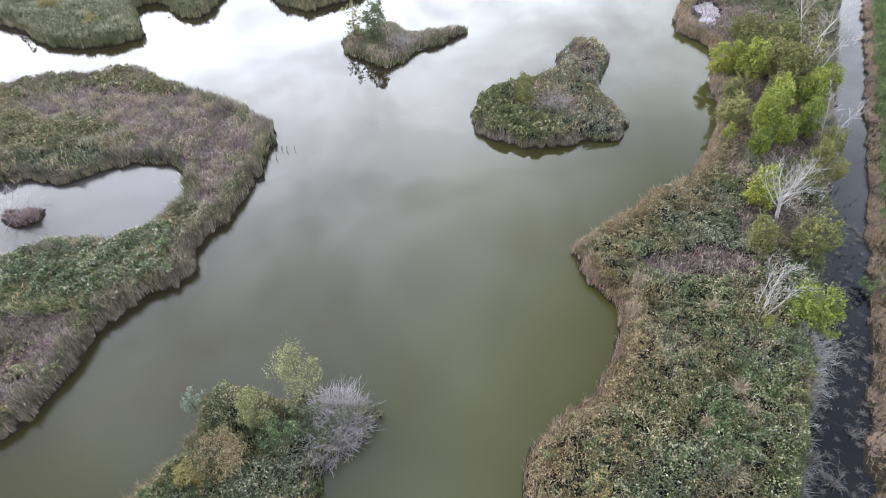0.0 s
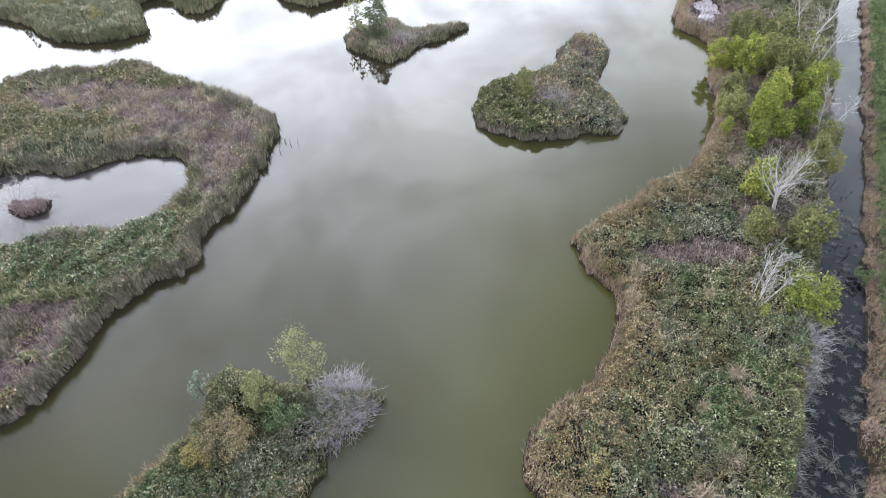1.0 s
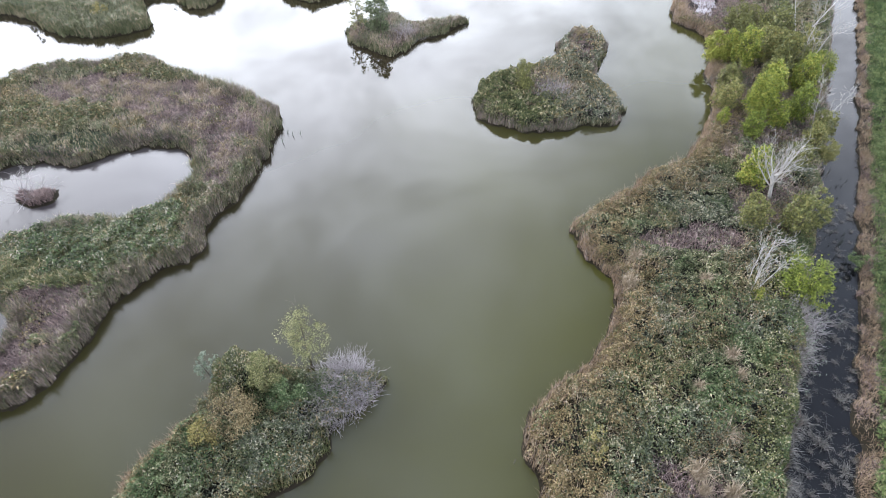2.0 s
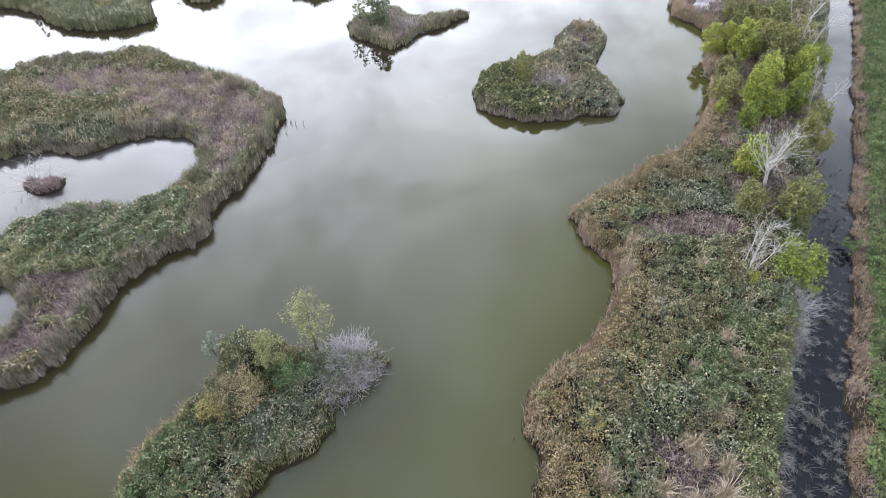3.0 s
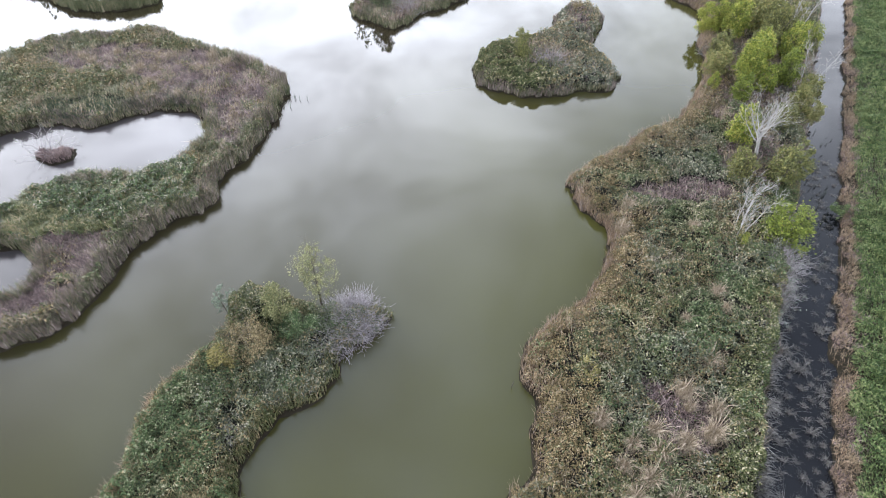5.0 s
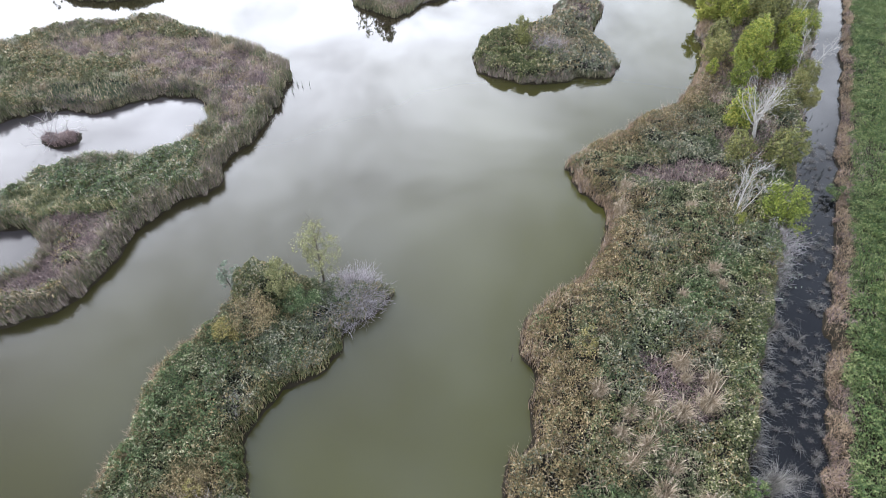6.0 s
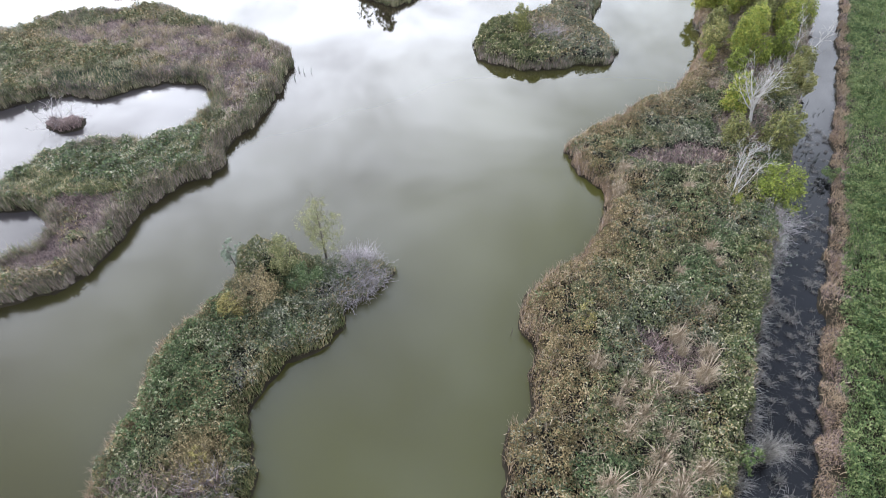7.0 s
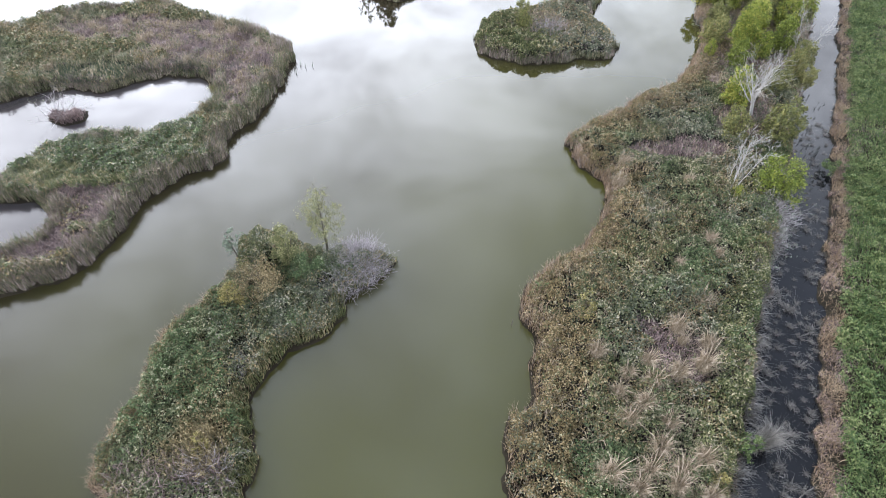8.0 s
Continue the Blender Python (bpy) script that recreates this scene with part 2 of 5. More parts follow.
M = {
    "lake": water("murky_lake_water", [(0.05, (0.017, 0.0135, 0.008)), (0.95, (0.038, 0.038, 0.0095))], 0.03, 0.035, 0.4),
    "ditch": water("dark_ditch_water", [(0.3, (0.002, 0.002, 0.003)), (0.7, (0.004, 0.004, 0.005))], 0.2, 0.03),
    "pond": water("pale_pond_water", [(0.3, (0.030, 0.026, 0.026)), (0.7, (0.034, 0.030, 0.031))], 0.05, 0.03),
    "mud": earthy("wet_mud", [(0.3, (0.009, 0.007, 0.004)), (0.7, (0.022, 0.018, 0.012))], 0.5, gloss=0.1),
    # darker than real litter: the shade between the leaves is in this colour
    "litter": earthy("shade_dark_litter", [(0.3, (0.005, 0.005, 0.003)), (0.55, (0.009, 0.008, 0.005)), (0.75, (0.016, 0.013, 0.009))], 0.8),
    "sand": earthy("pale_sand", [(0.3, (0.203, 0.184, 0.196)), (0.7, (0.350, 0.328, 0.338))], 0.6),
    "herb": foliage("herb_leaves", [(0.0, (0.026, 0.036, 0.016)), (0.4, (0.060, 0.075, 0.033)), (0.7, (0.108, 0.118, 0.060)), (0.9, (0.175, 0.174, 0.105)), (1.0, (0.310, 0.292, 0.200))]),
    "herb_lime": foliage("pale_green_herb_leaves", [(0.0, (0.028, 0.038, 0.012)), (0.4, (0.066, 0.080, 0.027)), (0.7, (0.118, 0.126, 0.052)), (0.88, (0.195, 0.186, 0.100)), (1.0, (0.360, 0.325, 0.215))]),
    "herb_fresh": foliage("fresh_green_herb_leaves", [(0.0, (0.030, 0.050, 0.020)), (0.5, (0.070, 0.104, 0.042)), (0.85, (0.125, 0.162, 0.078)), (1.0, (0.250, 0.265, 0.165))]),
    "herb_blue": foliage("greyish_herb_leaves", [(0.0, (0.044, 0.055, 0.036)), (0.5, (0.090, 0.104, 0.068)), (0.85, (0.170, 0.170, 0.122)), (1.0, (0.330, 0.305, 0.245))]),
    "tan_leaf": foliage("autumn_leaves", [(0.0, (0.064, 0.052, 0.023)), (0.4, (0.122, 0.094, 0.044)), (0.75, (0.195, 0.148, 0.077)), (1.0, (0.350, 0.275, 0.170))]),
    "reed": foliage("green_reed_blades", [(0.0, (0.048, 0.058, 0.030)), (0.4, (0.089, 0.103, 0.051)), (0.75, (0.154, 0.145, 0.087)), (1.0, (0.308, 0.259, 0.188))], rough=0.5),
    "reed_fresh": foliage("fresh_reed_blades", [(0.0, (0.034, 0.045, 0.018)), (0.45, (0.080, 0.093, 0.036)), (0.8, (0.157, 0.150, 0.071)), (1.0, (0.323, 0.252, 0.157))], rough=0.5),
    "reed_dark": foliage("blue_green_reed_blades", [(0.0, (0.019, 0.032, 0.023)), (0.6, (0.038, 0.061, 0.040)), (1.0, (0.089, 0.109, 0.073))], rough=0.5),
    "reed_dry": foliage("dry_reed_stalks", [(0.0, (0.070, 0.057, 0.045)), (0.4, (0.141, 0.113, 0.101)), (0.8, (0.213, 0.174, 0.158)), (1.0, (0.327, 0.276, 0.260))], thin=0.1),
    "reed_pink": foliage("feathery_reed_plumes", [(0.0, (0.125, 0.085, 0.058)), (0.5, (0.230, 0.168, 0.115)), (1.0, (0.370, 0.290, 0.210))], thin=0.2),
    "heather": foliage("purplish_dry_grass", [(0.0, (0.070, 0.049, 0.048)), (0.5, (0.145, 0.104, 0.102)), (0.85, (0.217, 0.160, 0.153)), (1.0, (0.349, 0.267, 0.252))], thin=0.1),
    "straw": foliage("straw_grass", [(0.0, (0.110, 0.084, 0.054)), (0.5, (0.205, 0.162, 0.112)), (1.0, (0.370, 0.310, 0.240))], thin=0.2),
    "plume": foliage("cream_grass_plumes", [(0.0, (0.180, 0.142, 0.100)), (0.5, (0.280, 0.230, 0.175)), (1.0, (0.420, 0.365, 0.300))], thin=0.3),
    "reed_black": foliage("blackish_reed_stems", [(0.0, (0.008, 0.011, 0.009)), (0.6, (0.018, 0.024, 0.018)), (1.0, (0.050, 0.058, 0.045))], thin=0.0),
    "tuft": foliage("grey_dead_reeds", [(0.0, (0.066, 0.062, 0.058)), (0.5, (0.125, 0.117, 0.107)), (1.0, (0.215, 0.203, 0.190))], thin=0.1),
    "crop": foliage("crop_leaves", [(0.0, (0.023, 0.044, 0.013)), (0.4, (0.060, 0.096, 0.031)), (0.75, (0.110, 0.142, 0.052)), (1.0, (0.185, 0.200, 0.095))], patch_scale=0.3),
    "poplar": foliage("poplar_leaves", [(0.0, (0.052, 0.070, 0.013)), (0.4, (0.122, 0.156, 0.026)), (0.8, (0.210, 0.236, 0.044)), (1.0, (0.285, 0.270, 0.068))], patch=0.15, vary=0.25),
    "poplar_olive": foliage("olive_poplar_leaves", [(0.0, (0.050, 0.058, 0.021)), (0.5, (0.118, 0.125, 0.042)), (1.0, (0.215, 0.198, 0.076))], patch=0.15, vary=0.2),
    "willow": foliage("pale_willow_leaves", [(0.0, (0.070, 0.076, 0.032)), (0.5, (0.135, 0.142, 0.062)), (1.0, (0.250, 0.235, 0.120))], patch=0.15),
    "willow_blue": foliage("silvery_willow_leaves", [(0.0, (0.062, 0.086, 0.061)), (0.5, (0.125, 0.156, 0.112)), (1.0, (0.234, 0.258, 0.203))], patch=0.15),
    "tree_dark": foliage("dark_tree_leaves", [(0.0, (0.035, 0.05, 0.027)), (0.5, (0.08, 0.10, 0.052)), (1.0, (0.17, 0.19, 0.11))], patch=0.15),
    "golden": foliage("golden_leaves", [(0.0, (0.083, 0.073, 0.025)), (0.5, (0.164, 0.144, 0.049)), (1.0, (0.268, 0.231, 0.101))], patch=0.15),
    "brown_bush": foliage("brown_shrub_leaves", [(0.0, (0.075, 0.058, 0.028)), (0.5, (0.150, 0.118, 0.060)), (1.0, (0.260, 0.212, 0.125))], patch=0.2),
    "bark": earthy("grey_brown_bark", [(0.3, (0.049, 0.041, 0.032)), (0.7, (0.119, 0.105, 0.084))], 3.0),
    "dead_wood": earthy("bleached_dead_wood", [(0.3, (0.221, 0.208, 0.194)), (0.65, (0.365, 0.351, 0.332))], 2.0, rough=0.8),
    "twig_grey": foliage("grey_twigs", [(0.0, (0.132, 0.118, 0.117)), (0.5, (0.240, 0.218, 0.228)), (1.0, (0.380, 0.348, 0.361))], thin=0.0),
}


# ---- helpers of this scene ----
RNG = np.random.default_rng(7)
LATTICE = RNG.random((256, 256))


def vnoise(x, y, scale):
    """Smooth value noise in 0..1; scale: metres across one lump."""
    u, v = np.asarray(x) / scale + 71.3, np.asarray(y) / scale + 37.7
    i, j = np.floor(u).astype(int), np.floor(v).astype(int)
    a, b = u - i, v - j
    a, b = a * a * (3 - 2 * a), b * b * (3 - 2 * b)
    g = lambda p, q: LATTICE[p % 256, q % 256]
    return (g(i, j) * (1 - a) + g(i + 1, j) * a) * (1 - b) + (g(i, j + 1) * (1 - a) + g(i + 1, j + 1) * a) * b


def step(x, a, b):
    t = np.clip((np.asarray(x, float) - a) / (b - a), 0, 1)
    return t * t * (3 - 2 * t)


def smooth_ring(points, n=6):
    """A closed Catmull-Rom curve through the points."""
    p = np.array(points, float).reshape(-1, 2)
    a, b, c, d = np.roll(p, 1, 0), p, np.roll(p, -1, 0), np.roll(p, -2, 0)
    out = []
    for k in range(n):
        t = k / n
        out.append(0.5 * (2 * b + (c - a) * t + (2 * a - 5 * b + 4 * c - d) * t * t + (3 * b - a - 3 * c + d) * t ** 3))
    return np.stack(out, 1).reshape(-1, 2)


def signed(px, py, ring):
    """Distance to a ring, positive inside."""
    d2, inside = np.full(px.shape, 1e9), np.zeros(px.shape, bool)
    for (x0, y0), (x1, y1) in zip(ring, np.roll(ring, -1, 0)):
        ex, ey = x1 - x0, y1 - y0
        t = np.clip(((px - x0) * ex + (py - y0) * ey) / (ex * ex + ey * ey + 1e-9), 0, 1)
        d2 = np.minimum(d2, (px - x0 - t * ex) ** 2 + (py - y0 - t * ey) ** 2)
        cross = (y0 > py) != (y1 > py)
        inside ^= cross & (px < (x1 - x0) * (py - y0) / (y1 - y0 + 1e-12) + x0)
    return np.where(inside, 1, -1) * np.sqrt(d2)


class Land:
    """A piece of land by its shoreline: rings of land less rings of open water, kept as a distance grid."""
    CELL = 0.3

    def __init__(self, name, outer, holes=()):
        self.name = name
        self.ring = smooth_ring(outer)
        lo, hi = self.ring.min(0) - 2.5, self.ring.max(0) + 2.5
        self.lo, self.hi = lo, hi
        nx, ny = (int(v / self.CELL) + 2 for v in hi - lo)
        gx, gy = np.meshgrid(lo[0] + np.arange(nx) * self.CELL, lo[1] + np.arange(ny) * self.CELL, indexing="ij")
        d = signed(gx, gy, self.ring)
        self.holes = [smooth_ring(h) for h in holes]
        for h in self.holes:
            d = np.minimum(d, -signed(gx, gy, h))
        # a ragged water's edge
        self.grid = d - 0.3 + 0.9 * (vnoise(gx, gy, 1.7) - 0.5) * 0.8 + 0.8 * (vnoise(gx, gy, 0.75) - 0.5)
        self.cells = np.nonzero((self.grid[:-1, :-1] > -0.4) & (gy[:-1, :-1] > -26) & (gy[:-1, :-1] < 116))

    def sd(self, x, y):
        u = np.clip((x - self.lo[0]) / self.CELL, 0, self.grid.shape[0] - 1.001)
        v = np.clip((y - self.lo[1]) / self.CELL, 0, self.grid.shape[1] - 1.001)
        i, j = u.astype(int), v.astype(int)
        a, b = u - i, v - j
        g = self.grid
        return (g[i, j] * (1 - a) + g[i + 1, j] * a) * (1 - b) + (g[i, j + 1] * (1 - a) + g[i + 1, j + 1] * a) * b

    def scatter(self, density, chance):
        """Random places on the land, thinned by chance(x, y, sd)."""
        i, j = self.cells
        k = RNG.integers(0, len(i), int(density * len(i) * self.CELL ** 2))
        x = self.lo[0] + (i[k] + RNG.random(len(k))) * self.CELL
        y = self.lo[1] + (j[k] + RNG.random(len(k))) * self.CELL
        d = self.sd(x, y)
        keep = (d > -0.15) & (RNG.random(len(x)) < np.where((x < -32.5 - 0.503 * y) | (y < -3.5), 0.22, 1.0))
        x, y, d = x[keep], y[keep], d[keep]
        keep = RNG.random(len(x)) < chance(x, y, d)
        return x[keep], y[keep], d[keep]


def mesh_of(name, verts, faces, material, smooth=False):
    """A mesh from arrays; all faces have the same number of corners."""
    me = bpy.data.meshes.new(name)
    n, k = faces.shape
    me.vertices.add(len(verts))
    me.vertices.foreach_set("co", np.ascontiguousarray(verts, dtype=np.float32).ravel())
    me.loops.add(n * k)
    me.loops.foreach_set("vertex_index", np.ascontiguousarray(faces, dtype=np.int32).ravel())
    me.polygons.add(n)
    me.polygons.foreach_set("loop_start", np.arange(0, n * k, k, dtype=np.int32))
    me.polygons.foreach_set("use_smooth", np.full(n, smooth))
    me.materials.append(material)
    me.update(calc_edges=True)
    return me


def leaf_arrays(x, y, z, length, width, rise=0.2):
    """Folded leaf blades, each a bent diamond with its own turn and slope."""
    n = len(x)
    a, s = RNG.uniform(0, 2 * np.pi, n), RNG.normal(rise, 0.65, n)
    L = length * RNG.uniform(0.6, 1.35, n)
    W = width * RNG.uniform(0.6, 1.3, n)
    d = np.stack([np.cos(a) * np.cos(s), np.sin(a) * np.cos(s), np.sin(s)], 1)
    roll = RNG.normal(0, 0.75, n)
    side = np.stack([-np.sin(a) * np.cos(roll), np.cos(a) * np.cos(roll), np.sin(roll)], 1)
    c = np.stack([x, y, z], 1)
    mid = c + d * (L * 0.12)[:, None]
    up = np.array([0, 0, 1.0]) * (W * 0.22)[:, None]
    v = np.stack([c - d * (L / 2)[:, None], mid + side * (W / 2)[:, None] + up, c + d * (L / 2)[:, None] - up, mid - side * (W / 2)[:, None] + up], 1)
    return v.reshape(-1, 3), np.arange(4 * n).reshape(n, 4)


def blade_arrays(x, y, z, height, width, lean, droop, away=None, spread=1.0):
    """Bent tapered blades or stalks, of two lengths each. away: the heading they lean to."""
    n = len(x)
    a = RNG.uniform(0, 2 * np.pi, n) if away is None else away + RNG.normal(0, spread, n)
    h = height * RNG.uniform(0.55, 1.3, n)
    le = h * lean * RNG.uniform(0.3, 1.6, n)
    w = width * RNG.uniform(0.7, 1.3, n) / 2
    b = np.stack([x, y, z], 1)
    d = np.stack([np.cos(a), np.sin(a), np.zeros(n)], 1)
    t = RNG.uniform(0, 2 * np.pi, n)
    s = np.stack([np.cos(t), np.sin(t), np.zeros(n)], 1) * w[:, None]
    zed = np.array([0, 0, 1.0])
    mid = b + zed * (h * 0.62)[:, None] + d * (le * 0.35)[:, None]
    tip = b + zed * (h * (1 - droop * RNG.uniform(0.3, 1.5, n)))[:, None] + d * le[:, None]
    v = np.stack([b - s, b + s, mid + s * 0.85, mid - s * 0.85, tip], 1).reshape(-1, 3)
    i = (np.arange(n) * 5)[:, None]
    f = np.concatenate([i + [0, 1, 2], i + [0, 2, 3], i + [3, 2, 4]], 1).reshape(-1, 3)
    return v, f


def stuff(name, arrays, material, label, category):
    ob = new(name, mesh_of(name, *arrays, material))
    return tagged(ob, label, category, kind="stuff")


def part(name, mesh, parent, label="", kind=""):
    ob = new(name, mesh)
    ob.parent = parent
    return tagged(ob, label, kind=kind)


def empty_thing(name, m, label, category, group=""):
    ob = new(name)
    ob.matrix_basis = m
    ob.empty_display_size = 0.3
    return tagged(ob, label, category, group)


# ---- the plan: shorelines in metres ----
WEST = Land("west", [
    -70, 14, -56, 15, -46, 16.5, -38.8, 18.4, -34.3, 20.3, -32.2, 22.7, -31.2, 25.2, -30.6, 28.4, -29.2, 32.4, -26.9, 34.6, -25, 35.6, -23.9, 37.8,
    -24.3, 41.4, -22.2, 45.1, -21.3, 48.5, -20.5, 52, -20, 57.3, -20.1, 60, -22, 63.1, -26.6, 66.6, -31.4, 69.3, -37.4, 72.1, -41.7, 75.2,
    -45.5, 74.9, -50.5, 73.4, -56.3, 72.5, -60, 69.5, -66, 66, -72, 60, -75, 45, -75, 25], [
    [-57, 47, -54.1, 48.5, -50.2, 51.2, -46.9, 51.7, -43.8, 51, -40.9, 51.6, -38.6, 53.1, -36, 54.2, -33.2, 54.4, -30.8, 53.6, -29, 51.2,
     -28.3, 48, -29.4, 45.2, -31.2, 42.6, -33.4, 41.5, -36.7, 41.9, -41, 40, -43.6, 38.8, -45.2, 36.3, -47, 34, -55, 36],
    [-50, 31, -45, 30.6, -42.5, 30.7, -40.5, 30.1, -39.2, 28.8, -38.6, 27.2, -39, 25.8, -41.3, 24, -45, 22, -50, 24]])
NORTH_WEST = Land("north_west", [
    -80, 94, -70, 90.6, -66, 88.9, -60.3, 84.2, -55.7, 82.7, -51.6, 82.9, -47.3, 84.2, -45.4, 86.5, -46.2, 88.6, -49.2, 93.8, -49.5, 97, -47, 98,
    -44.5, 96.1, -41.7, 92.9, -39.3, 92.6, -36.9, 94.2, -36.9, 98, -38, 104, -50, 110, -65, 112, -80, 108])
NORTH = Land("north", [-29, 102, -27.5, 98.7, -24.6, 96.2, -21.1, 94.4, -18.4, 95.8, -15.3, 97.9, -12, 101, -12, 107, -20, 110, -28, 108])
SPIT = Land("spit", [-14, 80.9, -13, 79.7, -10.9, 78.3, -9.1, 77, -6.6, 75.5, -4.6, 76.9, -2.6, 80.1, 0.4, 82.1, 2.6, 84.2, 5, 86.4, 3.4, 87.4, 1.2, 87,
                     -1, 86.3, -4.4, 86.6, -6.2, 88.8, -8, 89, -10.1, 87.2, -13.1, 85.4, -14.3, 82.9])
HEART = Land("heart", [4.6, 62.5, 5.4, 59.4, 6.8, 58.2, 8.8, 57.3, 11.1, 56.7, 13.5, 56.6, 15.6, 56.8, 18.5, 57.6, 21, 57.6, 22.9, 58.4, 24.2, 60.8,
                       24, 62.5, 22.9, 65, 21.9, 67, 22.2, 69.5, 24.2, 73.4, 25.3, 77.4, 25.2, 80.5, 23.8, 82.2, 21.5, 82.6, 19.4, 80.5, 17.7, 77.2,
                       15.6, 72.7, 11.6, 70.9, 7.6, 69.2, 6, 68, 4.8, 65])
NEAR = Land("near", [-24.9, 4.3, -24.7, 5.6, -24, 7.2, -23.7, 9.4, -23.6, 11.8, -23.3, 14.2, -22.6, 15.9, -21, 17.5, -19.9, 19, -19.4, 21, -18.6, 23,
                     -17.4, 24.3, -14.2, 24, -11, 22.9, -8, 23, -5.8, 22.7, -4.9, 21.9, -5.3, 21, -6.7, 19.3, -8.1, 18.4, -8.9, 16.3, -10.1, 14.4,
                     -11.7, 13.1, -13.3, 11.6, -14.4, 9.9, -15, 8.2, -14.3, 6.7, -13.8, 4.6, -13.6, 2.6, -14, 0.2, -16, -1.5, -20, -1.6, -22.8, 0.4, -24.3, 2.7])
# the ditch runs straight, dead parallel to the field's edge
DITCH_A, DITCH_B = Vector((23.6, 0.8)), Vector((61.8, 75))
ALONG = (DITCH_B - DITCH_A).normalized()
ACROSS = Vector((ALONG.y, -ALONG.x))


def beside(s, w):
    """A place s metres along the ditch's field edge and w metres towards the field."""
    p = DITCH_A + ALONG * s + ACROSS * w
    return p.x, p.y


BANK = Land("bank", [
    *beside(-45, -18.4), *beside(-25, -18.4), *beside(-10, -18.2), 3.3, 1.6, 3.4, 3.1, 3.1, 4.9, 4.2, 6.9, 5.6, 7.9, 6, 9.5, 6.3, 11.5, 6.6, 13.3, 6, 15.3, 5.7, 16.7, 6.1, 18, 7.1, 19.6,
    9, 21.4, 11.3, 22.8, 13.1, 24.5, 14.3, 26.4, 15.4, 28.7, 16.4, 31.7, 15.8, 33, 14.4, 35.2, 13.5, 37.8, 13.3, 39.3, 14.3, 40.5, 16.4, 42.5, 20.3, 45.2,
    23.5, 47.6, 28.3, 50.2, 30.4, 52.6, 33.3, 57, 34.6, 59.3, 35.7, 61.7, 36.6, 64.9, 37.4, 69.1, 38.4, 72, 40.5, 76.5, 41, 79.6, 40.3, 82, 38.9, 83.9,
    38, 86.3, 38.3, 89.2, 39.6, 92.1, 41.2, 95.2, 46, 104, 56, 118, *beside(140, -3.6), *beside(110, -3.4), *beside(70, -3.5), *beside(40, -4.0),
    *beside(20, -4.3), *beside(0, -4.4), *beside(-20, -4.4), *beside(-45, -4.4)])
FIELD = Land("field", [*beside(-45, 0), *beside(-15, 0), *beside(15, 0), *beside(45, 0), *beside(75, 0), *beside(105, 0), *beside(150, 0),
                       *beside(150, 18), *beside(75, 18), *beside(15, 18), *beside(-45, 18)])
ISLET = Land("islet", [-47.0, 45.4, -45.7, 44.0, -43.8, 43.9, -42.6, 45.0, -42.0, 46.4, -43.2, 47.1, -46.0, 47.1])
LANDS = [WEST, NORTH_WEST, NORTH, SPIT, HEART, NEAR, BANK, FIELD, ISLET]


# ---- ground and water ----
def build_ground():
    def axis(a, b, cell):
        core = np.arange(a, b, cell)
        far = np.array([6, 14, 30, 60, 110, 180, 300, 500, 900, 1600, 2600.0])
        return np.concatenate([a - far[::-1], core, b + far])
    xs, ys = axis(-82, 95, 0.6), axis(-45, 128, 0.6)
    gx, gy = np.meshgrid(xs, ys, indexing="ij")
    d = np.full(gx.shape, -3.0)
    for land in LANDS:
        own = (gx > land.lo[0]) & (gx < land.hi[0]) & (gy > land.lo[1]) & (gy < land.hi[1])
        d[own] = np.maximum(d[own], land.sd(gx[own], gy[own]))
    east = (gx - DITCH_A.x) * ACROSS.x + (gy - DITCH_A.y) * ACROSS.y
    d = np.where(east > 16, 3.0, d)
    z = -0.9 + 1.15 * step(d, -1.65, 0.42) + 0.12 * vnoise(gx, gy, 2.5)
    z += 0.35 * step(east, 0.0, 3.0)
    far = np.hypot(gx - 5, gy - 40)
    z += 1.8 * step(far, 260, 420)
    i = np.arange(gx.size).reshape(gx.shape)
    f = np.stack([i[:-1, :-1], i[1:, :-1], i[1:, 1:], i[:-1, 1:]], -1).reshape(-1, 4)
    ob = new("ground", mesh_of("ground", np.stack([gx, gy, z], -1).reshape(-1, 3), f, M["mud"], True))
    tagged(ob, "dark wet mud and soil of the marsh bed and banks", "ground", kind="structure")


def sheet(name, outline, material, label, z=0.0):
    bm = bmesh.new()
    bm.faces.new([bm.verts.new((x, y, z)) for x, y in outline])
    bmesh.ops.triangulate(bm, faces=bm.faces[:])
    me = bpy.data.meshes.new(name)
    bm.to_mesh(me)
    bm.free()
    me.materials.append(material)
    tagged(new(name, me), label, "water", kind="structure")


build_ground()
SPINE = [beside(-420, -11), beside(-20, -11), (11, 0), (15, 15), (24, 30), (36, 52), (47, 74), (54, 95), beside(140, -8), beside(380, -8)]
sheet("lake_water", [(-450, SPINE[0][1]), *SPINE, (-450, SPINE[-1][1])], M["lake"], "still murky olive lake water reflecting an overcast sky")
for ring in WEST.holes:
    c = ring.mean(0)
    out = ring - c
    sheet("pond_water", [tuple(p) for p in (c + out * (1 + 0.7 / np.linalg.norm(out, axis=1, keepdims=True)))[::3]], M["pond"], "still pale pond water enclosed by reeds", 0.004)
sheet("ditch_water", [*SPINE[::-1], beside(-420, 3), beside(380, 3)], M["ditch"], "dark still water in a straight narrow ditch")


